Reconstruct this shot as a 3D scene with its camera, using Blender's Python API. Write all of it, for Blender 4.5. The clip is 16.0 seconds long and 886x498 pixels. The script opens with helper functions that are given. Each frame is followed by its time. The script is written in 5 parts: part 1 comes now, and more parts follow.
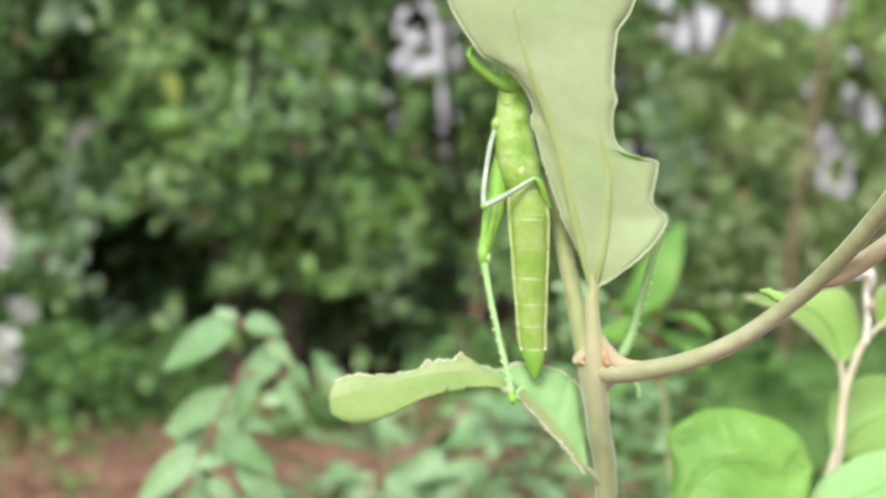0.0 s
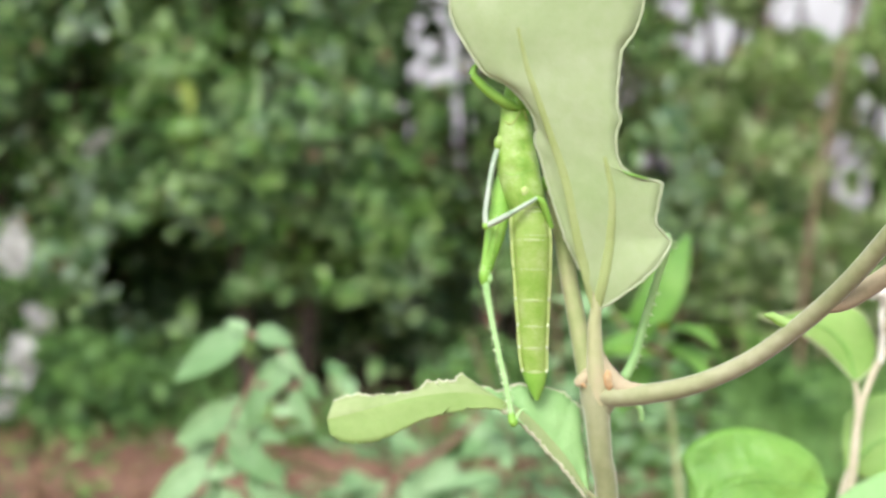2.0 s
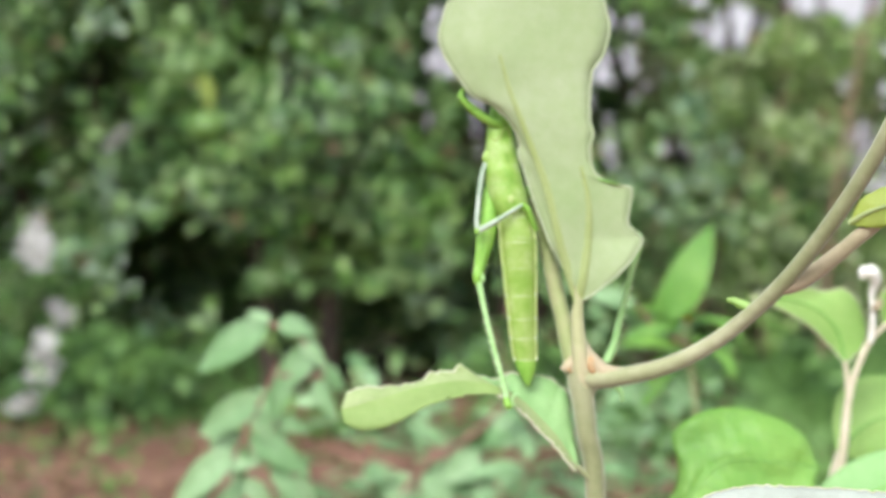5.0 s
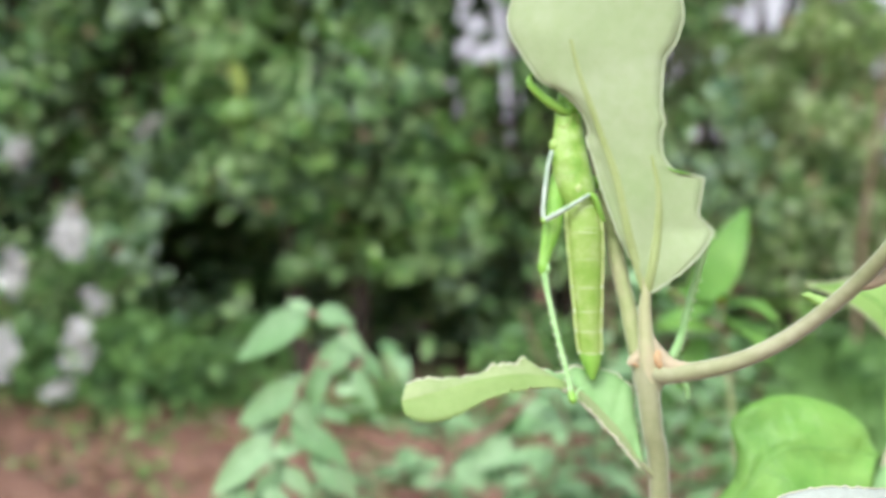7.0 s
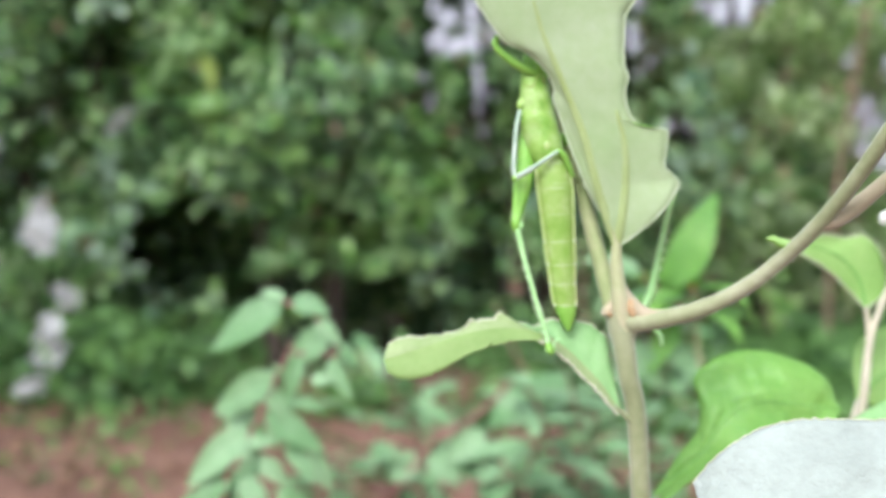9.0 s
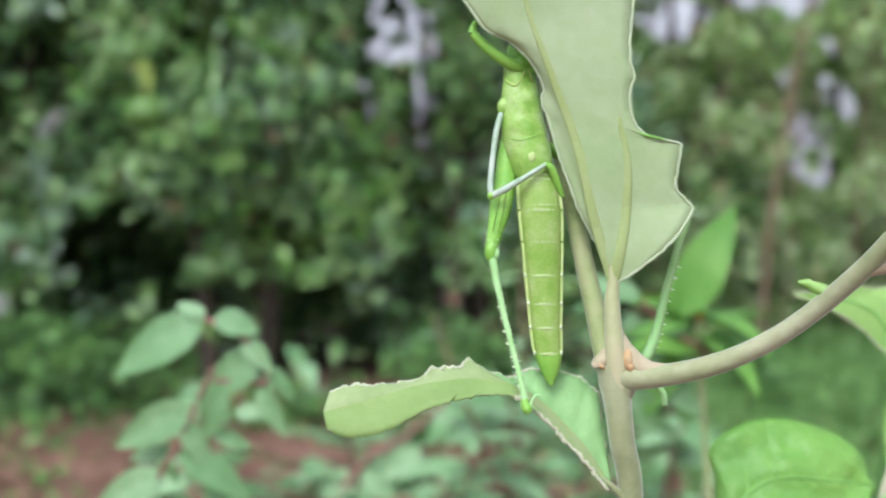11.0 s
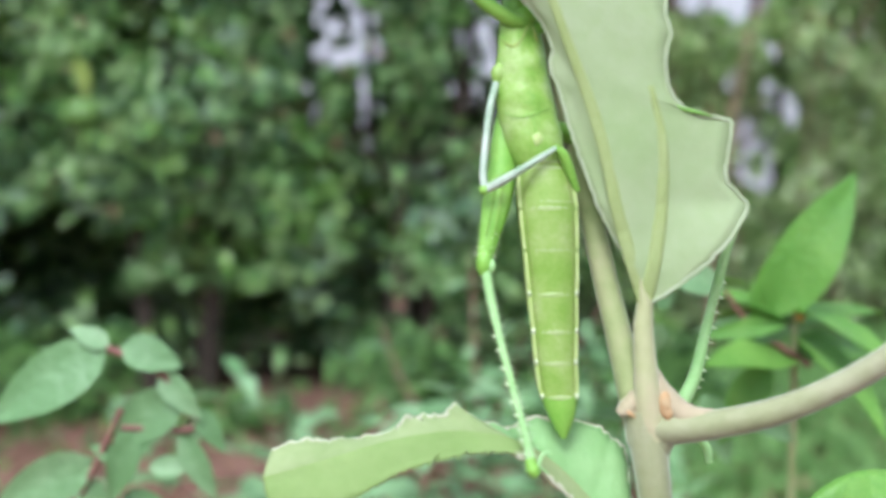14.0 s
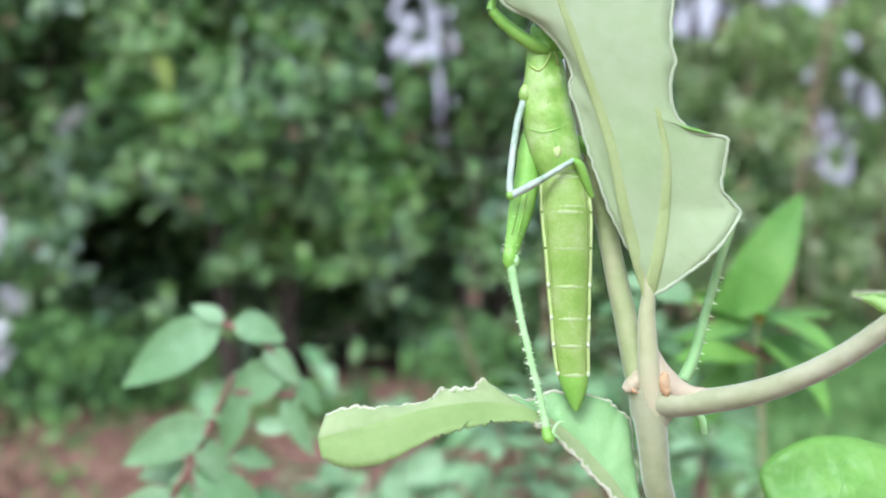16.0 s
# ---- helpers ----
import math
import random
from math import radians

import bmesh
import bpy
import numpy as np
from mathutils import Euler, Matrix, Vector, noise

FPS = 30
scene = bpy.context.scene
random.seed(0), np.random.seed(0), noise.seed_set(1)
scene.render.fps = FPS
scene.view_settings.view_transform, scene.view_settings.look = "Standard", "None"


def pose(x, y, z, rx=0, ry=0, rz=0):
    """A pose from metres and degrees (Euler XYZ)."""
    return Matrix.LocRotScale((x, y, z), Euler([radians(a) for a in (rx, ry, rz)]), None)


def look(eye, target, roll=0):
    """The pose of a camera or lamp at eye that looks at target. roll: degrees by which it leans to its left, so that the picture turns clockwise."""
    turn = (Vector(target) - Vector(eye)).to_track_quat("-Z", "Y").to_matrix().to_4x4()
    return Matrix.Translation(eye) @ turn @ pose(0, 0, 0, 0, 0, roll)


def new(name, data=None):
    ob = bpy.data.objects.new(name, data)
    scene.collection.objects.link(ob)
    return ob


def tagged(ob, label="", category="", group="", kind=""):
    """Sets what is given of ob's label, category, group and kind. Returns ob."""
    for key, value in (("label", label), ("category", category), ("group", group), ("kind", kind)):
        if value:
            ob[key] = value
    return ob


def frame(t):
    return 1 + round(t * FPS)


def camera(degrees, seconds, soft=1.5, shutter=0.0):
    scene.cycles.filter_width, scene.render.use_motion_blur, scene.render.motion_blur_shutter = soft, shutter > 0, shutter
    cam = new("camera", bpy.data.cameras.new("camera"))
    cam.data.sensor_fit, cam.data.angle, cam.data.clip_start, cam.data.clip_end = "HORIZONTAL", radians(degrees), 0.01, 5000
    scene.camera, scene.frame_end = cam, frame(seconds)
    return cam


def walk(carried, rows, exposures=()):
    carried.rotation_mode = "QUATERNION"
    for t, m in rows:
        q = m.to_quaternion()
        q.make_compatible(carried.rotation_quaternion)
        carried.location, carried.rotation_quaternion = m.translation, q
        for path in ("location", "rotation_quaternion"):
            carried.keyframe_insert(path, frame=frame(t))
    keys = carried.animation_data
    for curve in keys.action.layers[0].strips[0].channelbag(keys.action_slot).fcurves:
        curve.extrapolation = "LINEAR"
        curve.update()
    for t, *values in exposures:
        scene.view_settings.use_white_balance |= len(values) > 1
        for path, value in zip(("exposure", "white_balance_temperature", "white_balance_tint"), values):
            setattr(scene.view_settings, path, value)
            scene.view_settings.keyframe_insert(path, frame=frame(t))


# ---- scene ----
CAM_ROWS = [
    (0, pose(0.0000, 0.0000, 0.6000, 88.62, -0.04, -1.31)),
    (0.5, pose(0.0000, 0.0000, 0.6000, 88.33, -0.02, -1.38)),
    (1, pose(0.0000, 0.0000, 0.6000, 88.64, -0.05, -1.71)),
    (1.5, pose(0.0000, 0.0000, 0.6000, 88.81, 0.19, -1.49)),
    (2, pose(0.0000, 0.0000, 0.6000, 89.06, -0.26, -0.65)),
    (2.5, pose(0.0000, 0.0000, 0.6000, 88.18, -0.46, -0.78)),
    (3, pose(0.0000, 0.0000, 0.6000, 88.26, -0.20, -0.72)),
    (3.5, pose(0.0000, 0.0000, 0.6000, 88.27, 0.35, 0.17)),
    (5.8, pose(0.0000, 0.0000, 0.6000, 88.79, 0.51, 0.34)),
    (6, pose(0.0000, 0.0000, 0.6000, 88.19, 0.61, 0.32)),
    (6.5, pose(0.0000, 0.0000, 0.6000, 88.01, 0.57, 0.22)),
    (7, pose(0.0000, 0.0000, 0.6000, 88.05, 0.66, 1.67)),
    (7.5, pose(0.0000, 0.0000, 0.6000, 87.68, 0.70, 1.14)),
    (8, pose(0.0000, 0.0000, 0.6000, 87.63, 0.90, -0.20)),
    (8.5, pose(0.0000, 0.0000, 0.6000, 88.10, 2.22, -0.27)),
    (9, pose(0.0000, 0.0000, 0.6000, 87.72, 0.99, 0.43)),
    (9.5, pose(0.0000, 0.0000, 0.6000, 87.89, 0.21, -0.18)),
    (9.7, pose(0.0000, 0.0000, 0.6000, 88.13, -0.30, -1.13)),
    (12, pose(0.0000, 0.0598, 0.5979, 88.20, -0.00, -2.94)),
    (12.5, pose(0.0000, 0.0660, 0.5977, 88.43, -0.00, -3.73)),
    (13, pose(0.0000, 0.0683, 0.5976, 88.86, -0.00, -4.36)),
    (13.5, pose(0.0000, 0.0732, 0.5974, 88.67, -0.00, -4.48)),
    (14, pose(0.0000, 0.0796, 0.5972, 88.39, -0.00, -4.92)),
    (14.5, pose(0.0000, 0.0819, 0.5971, 88.46, -0.00, -4.99)),
    (15, pose(0.0000, 0.0781, 0.5973, 88.31, -0.00, -4.37)),
    (15.5, pose(0.0000, 0.0664, 0.5977, 88.59, -0.00, -2.84)),
    (16, pose(0.0000, 0.0578, 0.5980, 88.08, -0.00, -1.46)),
]
PLANT_ROWS = [
    (0, pose(0.0295, 0.2081, 0.5764, -0.01, 1.02, -1.99)),
    (0.5, pose(0.0286, 0.2037, 0.5779, -0.39, 0.59, -2.20)),
    (1, pose(0.0265, 0.2040, 0.5764, -0.55, 0.37, -2.62)),
    (1.5, pose(0.0269, 0.2014, 0.5754, 0.16, 1.06, -3.03)),
    (2, pose(0.0272, 0.2059, 0.5747, 0.33, 1.29, -2.11)),
    (2.5, pose(0.0261, 0.2107, 0.5779, -1.18, -0.28, -1.65)),
    (3, pose(0.0218, 0.2294, 0.5763, -1.20, -0.44, -0.26)),
    (3.5, pose(0.0256, 0.2297, 0.5729, -2.12, 0.84, 0.50)),
    (5.8, pose(0.0229, 0.2312, 0.5724, -1.84, -0.34, 0.02)),
    (6, pose(0.0240, 0.2258, 0.5744, -2.19, -0.05, 0.55)),
    (6.5, pose(0.0256, 0.2218, 0.5753, -2.01, 0.04, 0.61)),
    (7, pose(0.0293, 0.2255, 0.5715, -2.33, 1.12, 0.92)),
    (7.5, pose(0.0313, 0.2115, 0.5738, -1.37, 2.26, 0.06)),
    (8, pose(0.0299, 0.2159, 0.5780, -1.68, 0.17, 0.04)),
    (8.5, pose(0.0281, 0.2373, 0.5747, -1.99, 0.47, 1.17)),
    (9, pose(0.0303, 0.2320, 0.5785, -2.07, -0.98, 1.00)),
    (9.5, pose(0.0287, 0.2232, 0.5768, -2.05, 0.14, 1.06)),
    (9.7, pose(0.0319, 0.2096, 0.5772, -1.79, -0.96, -1.12)),
    (12, pose(0.0337, 0.2226, 0.5743, -1.98, 0.66, -3.09)),
    (12.5, pose(0.0338, 0.2220, 0.5750, -2.46, 0.02, -2.90)),
    (13, pose(0.0338, 0.2218, 0.5738, -2.77, -0.01, -3.02)),
    (13.5, pose(0.0350, 0.2218, 0.5745, -3.23, -0.01, -2.63)),
    (14, pose(0.0354, 0.2214, 0.5745, -3.18, -0.10, -3.43)),
    (14.5, pose(0.0354, 0.2213, 0.5747, -3.11, -0.02, -3.89)),
    (15, pose(0.0340, 0.2219, 0.5742, -3.05, -0.36, -3.59)),
    (15.5, pose(0.0322, 0.2225, 0.5735, -1.81, 0.48, -3.16)),
    (16, pose(0.0313, 0.2237, 0.5739, -1.46, 0.64, -2.75)),
]
SHOOT_ROWS = [
    (0, pose(0.0283, 0.2139, 0.5755, -1.38, -0.39, -1.30)),
    (0.5, pose(0.0282, 0.2138, 0.5774, -1.67, -0.02, -1.38)),
    (1, pose(0.0272, 0.2138, 0.5756, -1.36, -0.19, -1.70)),
    (1.5, pose(0.0285, 0.2138, 0.5736, -1.19, -0.01, -1.48)),
    (2, pose(0.0295, 0.2143, 0.5731, -0.94, -0.25, -0.65)),
    (2.5, pose(0.0264, 0.2140, 0.5774, -1.82, -0.38, -0.78)),
    (3, pose(0.0198, 0.2142, 0.5776, -1.74, 0.05, -0.73)),
    (3.5, pose(0.0240, 0.2144, 0.5754, -1.73, 0.22, 0.17)),
    (5.8, pose(0.0234, 0.2147, 0.5768, -1.21, 0.70, 0.34)),
    (6, pose(0.0247, 0.2145, 0.5773, -1.81, 0.80, 0.32)),
    (6.5, pose(0.0260, 0.2145, 0.5779, -1.99, 0.55, 0.22)),
    (7, pose(0.0311, 0.2153, 0.5761, -1.95, 0.61, 1.67)),
    (7.5, pose(0.0332, 0.2149, 0.5754, -2.32, 0.68, 1.14)),
    (8, pose(0.0286, 0.2144, 0.5819, -2.37, 1.20, -0.22)),
    (8.5, pose(0.0235, 0.2144, 0.5818, -1.90, 2.19, -0.27)),
    (9, pose(0.0276, 0.2148, 0.5848, -2.28, 0.98, 0.43)),
    (9.5, pose(0.0267, 0.2143, 0.5793, -2.11, 0.35, -0.18)),
    (9.7, pose(0.0350, 0.2137, 0.5771, -1.87, -0.14, -1.14)),
    (12, pose(0.0337, 0.2126, 0.5752, -1.80, 0.00, -2.94)),
    (12.5, pose(0.0386, 0.2182, 0.5738, -1.57, -0.00, -3.73)),
    (13, pose(0.0419, 0.2201, 0.5709, -1.14, -0.00, -4.36)),
    (13.5, pose(0.0463, 0.2245, 0.5716, -1.33, -0.00, -4.48)),
    (14, pose(0.0499, 0.2302, 0.5706, -1.61, -0.00, -4.92)),
    (14.5, pose(0.0513, 0.2323, 0.5704, -1.54, -0.00, -4.99)),
    (15, pose(0.0480, 0.2292, 0.5702, -1.69, -0.00, -4.37)),
    (15.5, pose(0.0404, 0.2190, 0.5730, -1.41, -0.00, -2.84)),
    (16, pose(0.0328, 0.2114, 0.5765, -1.92, 0.00, -1.46)),
]
HERB_ROWS = [
    (0, pose(-0.072, 0.499, -0.001, 0.00, 0.23, 0.00)),
    (0.5, pose(-0.072, 0.499, -0.001, 0.00, 0.17, 0.00)),
    (1, pose(-0.072, 0.499, -0.002, 0.00, 0.15, 0.00)),
    (1.5, pose(-0.072, 0.499, -0.002, 0.00, 0.06, 0.00)),
    (2, pose(-0.072, 0.499, -0.002, 0.00, 0.10, 0.00)),
    (2.5, pose(-0.072, 0.499, -0.001, 0.00, 0.08, 0.00)),
    (3, pose(-0.072, 0.499, 0.000, 0.00, 0.00, 0.00)),
    (3.5, pose(-0.072, 0.499, -0.001, 0.00, 0.17, 0.00)),
    (5.8, pose(-0.072, 0.499, -0.001, 0.00, 0.11, 0.00)),
    (6, pose(-0.072, 0.499, -0.001, 0.00, 0.15, 0.00)),
    (6.5, pose(-0.072, 0.499, -0.001, 0.00, 0.17, 0.00)),
    (7, pose(-0.072, 0.499, -0.002, 0.00, 0.45, 0.00)),
    (7.5, pose(-0.072, 0.499, -0.002, 0.00, 0.31, 0.00)),
    (8, pose(-0.072, 0.499, -0.001, 0.00, 0.24, 0.00)),
    (8.5, pose(-0.072, 0.499, -0.000, 0.00, 0.34, 0.00)),
    (9, pose(-0.072, 0.499, 0.000, 0.00, 0.52, 0.00)),
    (9.5, pose(-0.072, 0.499, -0.001, 0.00, 0.22, 0.00)),
    (12, pose(-0.072, 0.499, 0.010, 8.92, 1.31, 3.50)),
    (12.5, pose(-0.072, 0.499, 0.011, 8.80, 1.05, 3.50)),
    (13, pose(-0.072, 0.499, 0.016, 11.28, 1.12, 3.50)),
    (13.5, pose(-0.072, 0.499, 0.016, 11.54, 1.46, 3.50)),
    (14, pose(-0.072, 0.499, 0.013, 10.50, 1.06, 3.50)),
    (14.5, pose(-0.072, 0.499, 0.014, 10.80, 1.52, 3.50)),
    (15, pose(-0.072, 0.499, 0.018, 11.85, 0.61, 3.50)),
    (15.5, pose(-0.072, 0.499, 0.009, 8.17, 1.40, 3.50)),
    (16, pose(-0.072, 0.499, 0.009, 7.63, 1.38, 3.50)),
]
SAPLING_ROWS = [
    (0, pose(0.101, 0.533, 0.001, 0.00, 0.52, 0.00)),
    (0.5, pose(0.101, 0.533, 0.001, 0.00, 0.44, 0.00)),
    (1, pose(0.101, 0.533, 0.000, 0.00, 0.35, 0.00)),
    (1.5, pose(0.101, 0.533, 0.000, 0.00, 0.26, 0.00)),
    (2, pose(0.101, 0.533, 0.000, 0.00, 0.17, 0.00)),
    (2.5, pose(0.101, 0.533, 0.000, 0.00, 0.09, 0.00)),
    (3, pose(0.101, 0.533, 0.000, 0.00, 0.00, 0.00)),
    (3.5, pose(0.101, 0.533, -0.002, 0.00, 0.15, 0.00)),
    (5.8, pose(0.101, 0.533, -0.001, 0.00, 0.28, 0.00)),
    (6, pose(0.101, 0.533, -0.001, 0.00, 0.29, 0.00)),
    (6.5, pose(0.101, 0.533, -0.000, 0.00, 0.32, 0.00)),
    (7, pose(0.101, 0.533, -0.000, -0.00, 0.35, 0.00)),
    (7.5, pose(0.101, 0.533, 0.001, 0.00, 0.34, 0.00)),
    (8, pose(0.101, 0.533, 0.002, 0.00, 0.32, 0.00)),
    (8.5, pose(0.101, 0.533, 0.003, 0.00, 0.30, 0.00)),
    (9, pose(0.101, 0.533, 0.003, 0.00, 0.29, 0.00)),
    (9.5, pose(0.101, 0.533, -0.004, 0.00, 0.58, 0.00)),
    (9.7, pose(0.101, 0.533, -0.003, 0.64, 0.70, 0.00)),
    (12, pose(0.101, 0.533, 0.011, 8.00, 2.07, 0.00)),
    (12.5, pose(0.101, 0.533, 0.015, 8.99, 2.64, 0.00)),
    (13, pose(0.101, 0.533, 0.019, 9.99, 3.21, 0.00)),
    (13.5, pose(0.101, 0.533, 0.021, 10.99, 3.14, 0.00)),
    (14, pose(0.101, 0.533, 0.024, 11.99, 3.07, 0.00)),
    (14.5, pose(0.101, 0.533, 0.027, 12.98, 3.00, 0.00)),
    (15, pose(0.101, 0.533, 0.021, 11.32, 2.44, 0.00)),
    (15.5, pose(0.101, 0.533, 0.016, 9.66, 1.88, 0.00)),
    (16, pose(0.101, 0.533, 0.010, 8.00, 1.32, 0.00)),
]

cam = camera(39.0, 16.0, soft=1.8)
cam.data.dof.use_dof = True
cam.data.dof.focus_distance = 0.175
cam.data.dof.aperture_fstop = 20
LIGHT_ROWS = [(0.0, 1.13, 6450, 3), (3.5, 1.13, 6300, 3), (6.0, 1.13, 6150, 4), (9.7, 1.13, 5760, 5), (12.0, 0.73, 5720, 2), (12.6, 0.74, 5700, 2), (13.5, 0.93, 5640, 3), (14.5, 1.0, 5580, 3), (16.0, 1.13, 5400, 7)]
walk(cam, CAM_ROWS, LIGHT_ROWS)

# ---- world, sun, exposure ----
world = bpy.data.worlds.new("sky")
scene.world = world
world.use_nodes = True
wt = world.node_tree
sky = wt.nodes.new("ShaderNodeTexSky")
sky.sky_type = 'NISHITA'
sky.sun_disc = False
sky.sun_elevation = radians(50)
sky.sun_rotation = radians(200)
sky.air_density, sky.dust_density, sky.ozone_density = 1.0, 3.0, 1.0
pale = wt.nodes.new("ShaderNodeHueSaturation")
pale.inputs["Saturation"].default_value = 0.35
wt.links.new(sky.outputs[0], pale.inputs["Color"])
wt.links.new(pale.outputs[0], wt.nodes["Background"].inputs[0])
wt.nodes["Background"].inputs[1].default_value = 0.15
sun = new("sun", bpy.data.lights.new("sun", "SUN"))
sun.data.energy, sun.data.angle, sun.data.color = 1.5, radians(25), (1.0, 0.96, 0.9)
sun.matrix_world = look((-1.2, -3.6, 4.6), (0, 0, 0))


# ---- materials ----
def material(name, colors, scale=60.0, rough=0.5, translucent=0.0, bump=0.2, bump_scale=400.0, gloss=0.5, per_piece=0.0, island=False, sheen=0.0):
    """A procedural surface: colours mixed by noise at two scales, optional light passing through, fine relief."""
    m = bpy.data.materials.new(name)
    m.use_nodes = True
    nt = m.node_tree
    nodes, link = nt.nodes, nt.links.new
    bsdf, out = nodes["Principled BSDF"], nodes["Material Output"]
    coord = nodes.new("ShaderNodeTexCoord")
    big = nodes.new("ShaderNodeTexNoise")
    big.inputs["Scale"].default_value, big.inputs["Detail"].default_value = scale, 4.0
    small = nodes.new("ShaderNodeTexNoise")
    small.inputs["Scale"].default_value, small.inputs["Detail"].default_value = scale * 9, 3.0
    link(coord.outputs["Object"], big.inputs["Vector"])
    link(coord.outputs["Object"], small.inputs["Vector"])
    mixv = nodes.new("ShaderNodeMath")
    mixv.operation = 'MULTIPLY_ADD'
    link(small.outputs["Fac"], mixv.inputs[0])
    mixv.inputs[1].default_value = 0.35
    link(big.outputs["Fac"], mixv.inputs[2])
    fac = mixv.outputs[0]
    if island or per_piece:
        src = nodes.new("ShaderNodeNewGeometry").outputs["Random Per Island"] if island else nodes.new("ShaderNodeObjectInfo").outputs["Random"]
        add = nodes.new("ShaderNodeMath")
        add.operation = 'MULTIPLY_ADD'
        link(src, add.inputs[0])
        add.inputs[1].default_value = per_piece or 0.8
        sub = nodes.new("ShaderNodeMath")
        sub.operation = 'SUBTRACT'
        link(fac, sub.inputs[0])
        sub.inputs[1].default_value = (per_piece or 0.8) / 2
        link(sub.outputs[0], add.inputs[2])
        fac = add.outputs[0]
    ramp = nodes.new("ShaderNodeValToRGB")
    ramp.color_ramp.elements[0].position, ramp.color_ramp.elements[1].position = 0.46, 0.90
    ramp.color_ramp.elements[0].color = (*colors[0], 1)
    ramp.color_ramp.elements[1].color = (*colors[-1], 1)
    for i, c in enumerate(colors[1:-1]):
        e = ramp.color_ramp.elements.new(0.46 + 0.44 * (i + 1) / (len(colors) - 1))
        e.color = (*c, 1)
    link(fac, ramp.inputs["Fac"])
    link(ramp.outputs["Color"], bsdf.inputs["Base Color"])
    bsdf.inputs["Roughness"].default_value = rough
    bsdf.inputs["Specular IOR Level"].default_value = gloss
    bsdf.inputs["Sheen Weight"].default_value, bsdf.inputs["Sheen Roughness"].default_value = sheen, 0.4
    if bump:
        grain = nodes.new("ShaderNodeTexNoise")
        grain.inputs["Scale"].default_value, grain.inputs["Detail"].default_value = bump_scale, 5.0
        link(coord.outputs["Object"], grain.inputs["Vector"])
        bp = nodes.new("ShaderNodeBump")
        bp.inputs["Strength"].default_value, bp.inputs["Distance"].default_value = bump, 1.0 / bump_scale
        link(grain.outputs["Fac"], bp.inputs["Height"])
        link(bp.outputs["Normal"], bsdf.inputs["Normal"])
    if translucent:
        tr = nodes.new("ShaderNodeBsdfTranslucent")
        warm = nodes.new("ShaderNodeMix")
        warm.data_type, warm.blend_type = 'RGBA', 'MULTIPLY'
        warm.inputs["Factor"].default_value = 1.0
        link(ramp.outputs["Color"], warm.inputs[6])
        warm.inputs[7].default_value = (1.0, 1.0, 0.6, 1)
        link(warm.outputs[2], tr.inputs["Color"])
        mx = nodes.new("ShaderNodeMixShader")
        mx.inputs[0].default_value = translucent
        link(bsdf.outputs[0], mx.inputs[1])
        link(tr.outputs[0], mx.inputs[2])
        link(mx.outputs[0], out.inputs["Surface"])
    return m


M_UNDER = material("leaf_underside", [(0.29, 0.37, 0.145), (0.39, 0.45, 0.22)], 90, 0.75, 0.35, 0.12, 900, sheen=0.15)
M_UNDER_GREEN = material("leaf_underside_green", [(0.25, 0.36, 0.105), (0.345, 0.445, 0.165)], 70, 0.75, 0.4, 0.12, 900, sheen=0.15)
M_UNDER_PALE = material("leaf_underside_downy", [(0.335, 0.42, 0.20), (0.395, 0.465, 0.255), (0.45, 0.505, 0.315)], 45, 0.8, 0.3, 0.1, 900, sheen=0.15)
M_TOP = material("leaf_top", [(0.17, 0.37, 0.06), (0.29, 0.50, 0.11)], 70, 0.4, 0.4, 0.4, 130)
M_YOUNG = material("young_leaf", [(0.29, 0.48, 0.12), (0.41, 0.58, 0.19)], 60, 0.5, 0.45, 0.3, 500)
M_YELLOWISH = material("yellow_green_leaf", [(0.34, 0.42, 0.06), (0.46, 0.52, 0.12)], 60, 0.5, 0.45, 0.3, 500)
M_DOWNY = material("downy_pale_leaf", [(0.30, 0.32, 0.285), (0.40, 0.425, 0.385)], 80, 0.85, 0.15, 0.5, 260, sheen=0.3)
M_MARGIN = material("leaf_margin", [(0.54, 0.54, 0.38), (0.70, 0.68, 0.54)], 300, 0.8, 0.4)
M_RIM = material("downy_leaf_rim", [(0.44, 0.50, 0.31), (0.53, 0.575, 0.41)], 250, 0.85, 0.35, sheen=0.2)
M_VEIN = material("leaf_vein", [(0.335, 0.40, 0.14), (0.40, 0.455, 0.205)], 120, 0.75, 0.3)
M_VEIN_DARK = material("sunken_leaf_vein", [(0.18, 0.38, 0.07), (0.26, 0.47, 0.11)], 300, 0.6, 0.2)
M_MINT = material("leaf_upper_face", [(0.25, 0.46, 0.16), (0.35, 0.55, 0.24)], 60, 0.55, 0.35, 0.3, 500)
M_STEM = material("stem_bark", [(0.165, 0.18, 0.075), (0.235, 0.24, 0.122), (0.315, 0.305, 0.19)], 60, 0.75, 0, 0.12, 700, sheen=0.55)
M_STEM_PINK = material("downy_young_stem", [(0.42, 0.37, 0.25), (0.54, 0.48, 0.36)], 200, 0.85, 0, 0.4, 1200, sheen=0.4)
M_PETIOLE = material("pale_olive_stalk", [(0.28, 0.30, 0.13), (0.38, 0.365, 0.205), (0.43, 0.36, 0.235)], 60, 0.75, 0, 0.12, 900, sheen=0.3)
M_OLIVE = material("olive_upper_stem", [(0.20, 0.25, 0.085), (0.29, 0.32, 0.14), (0.36, 0.34, 0.19)], 60, 0.75, 0, 0.12, 900, sheen=0.3)
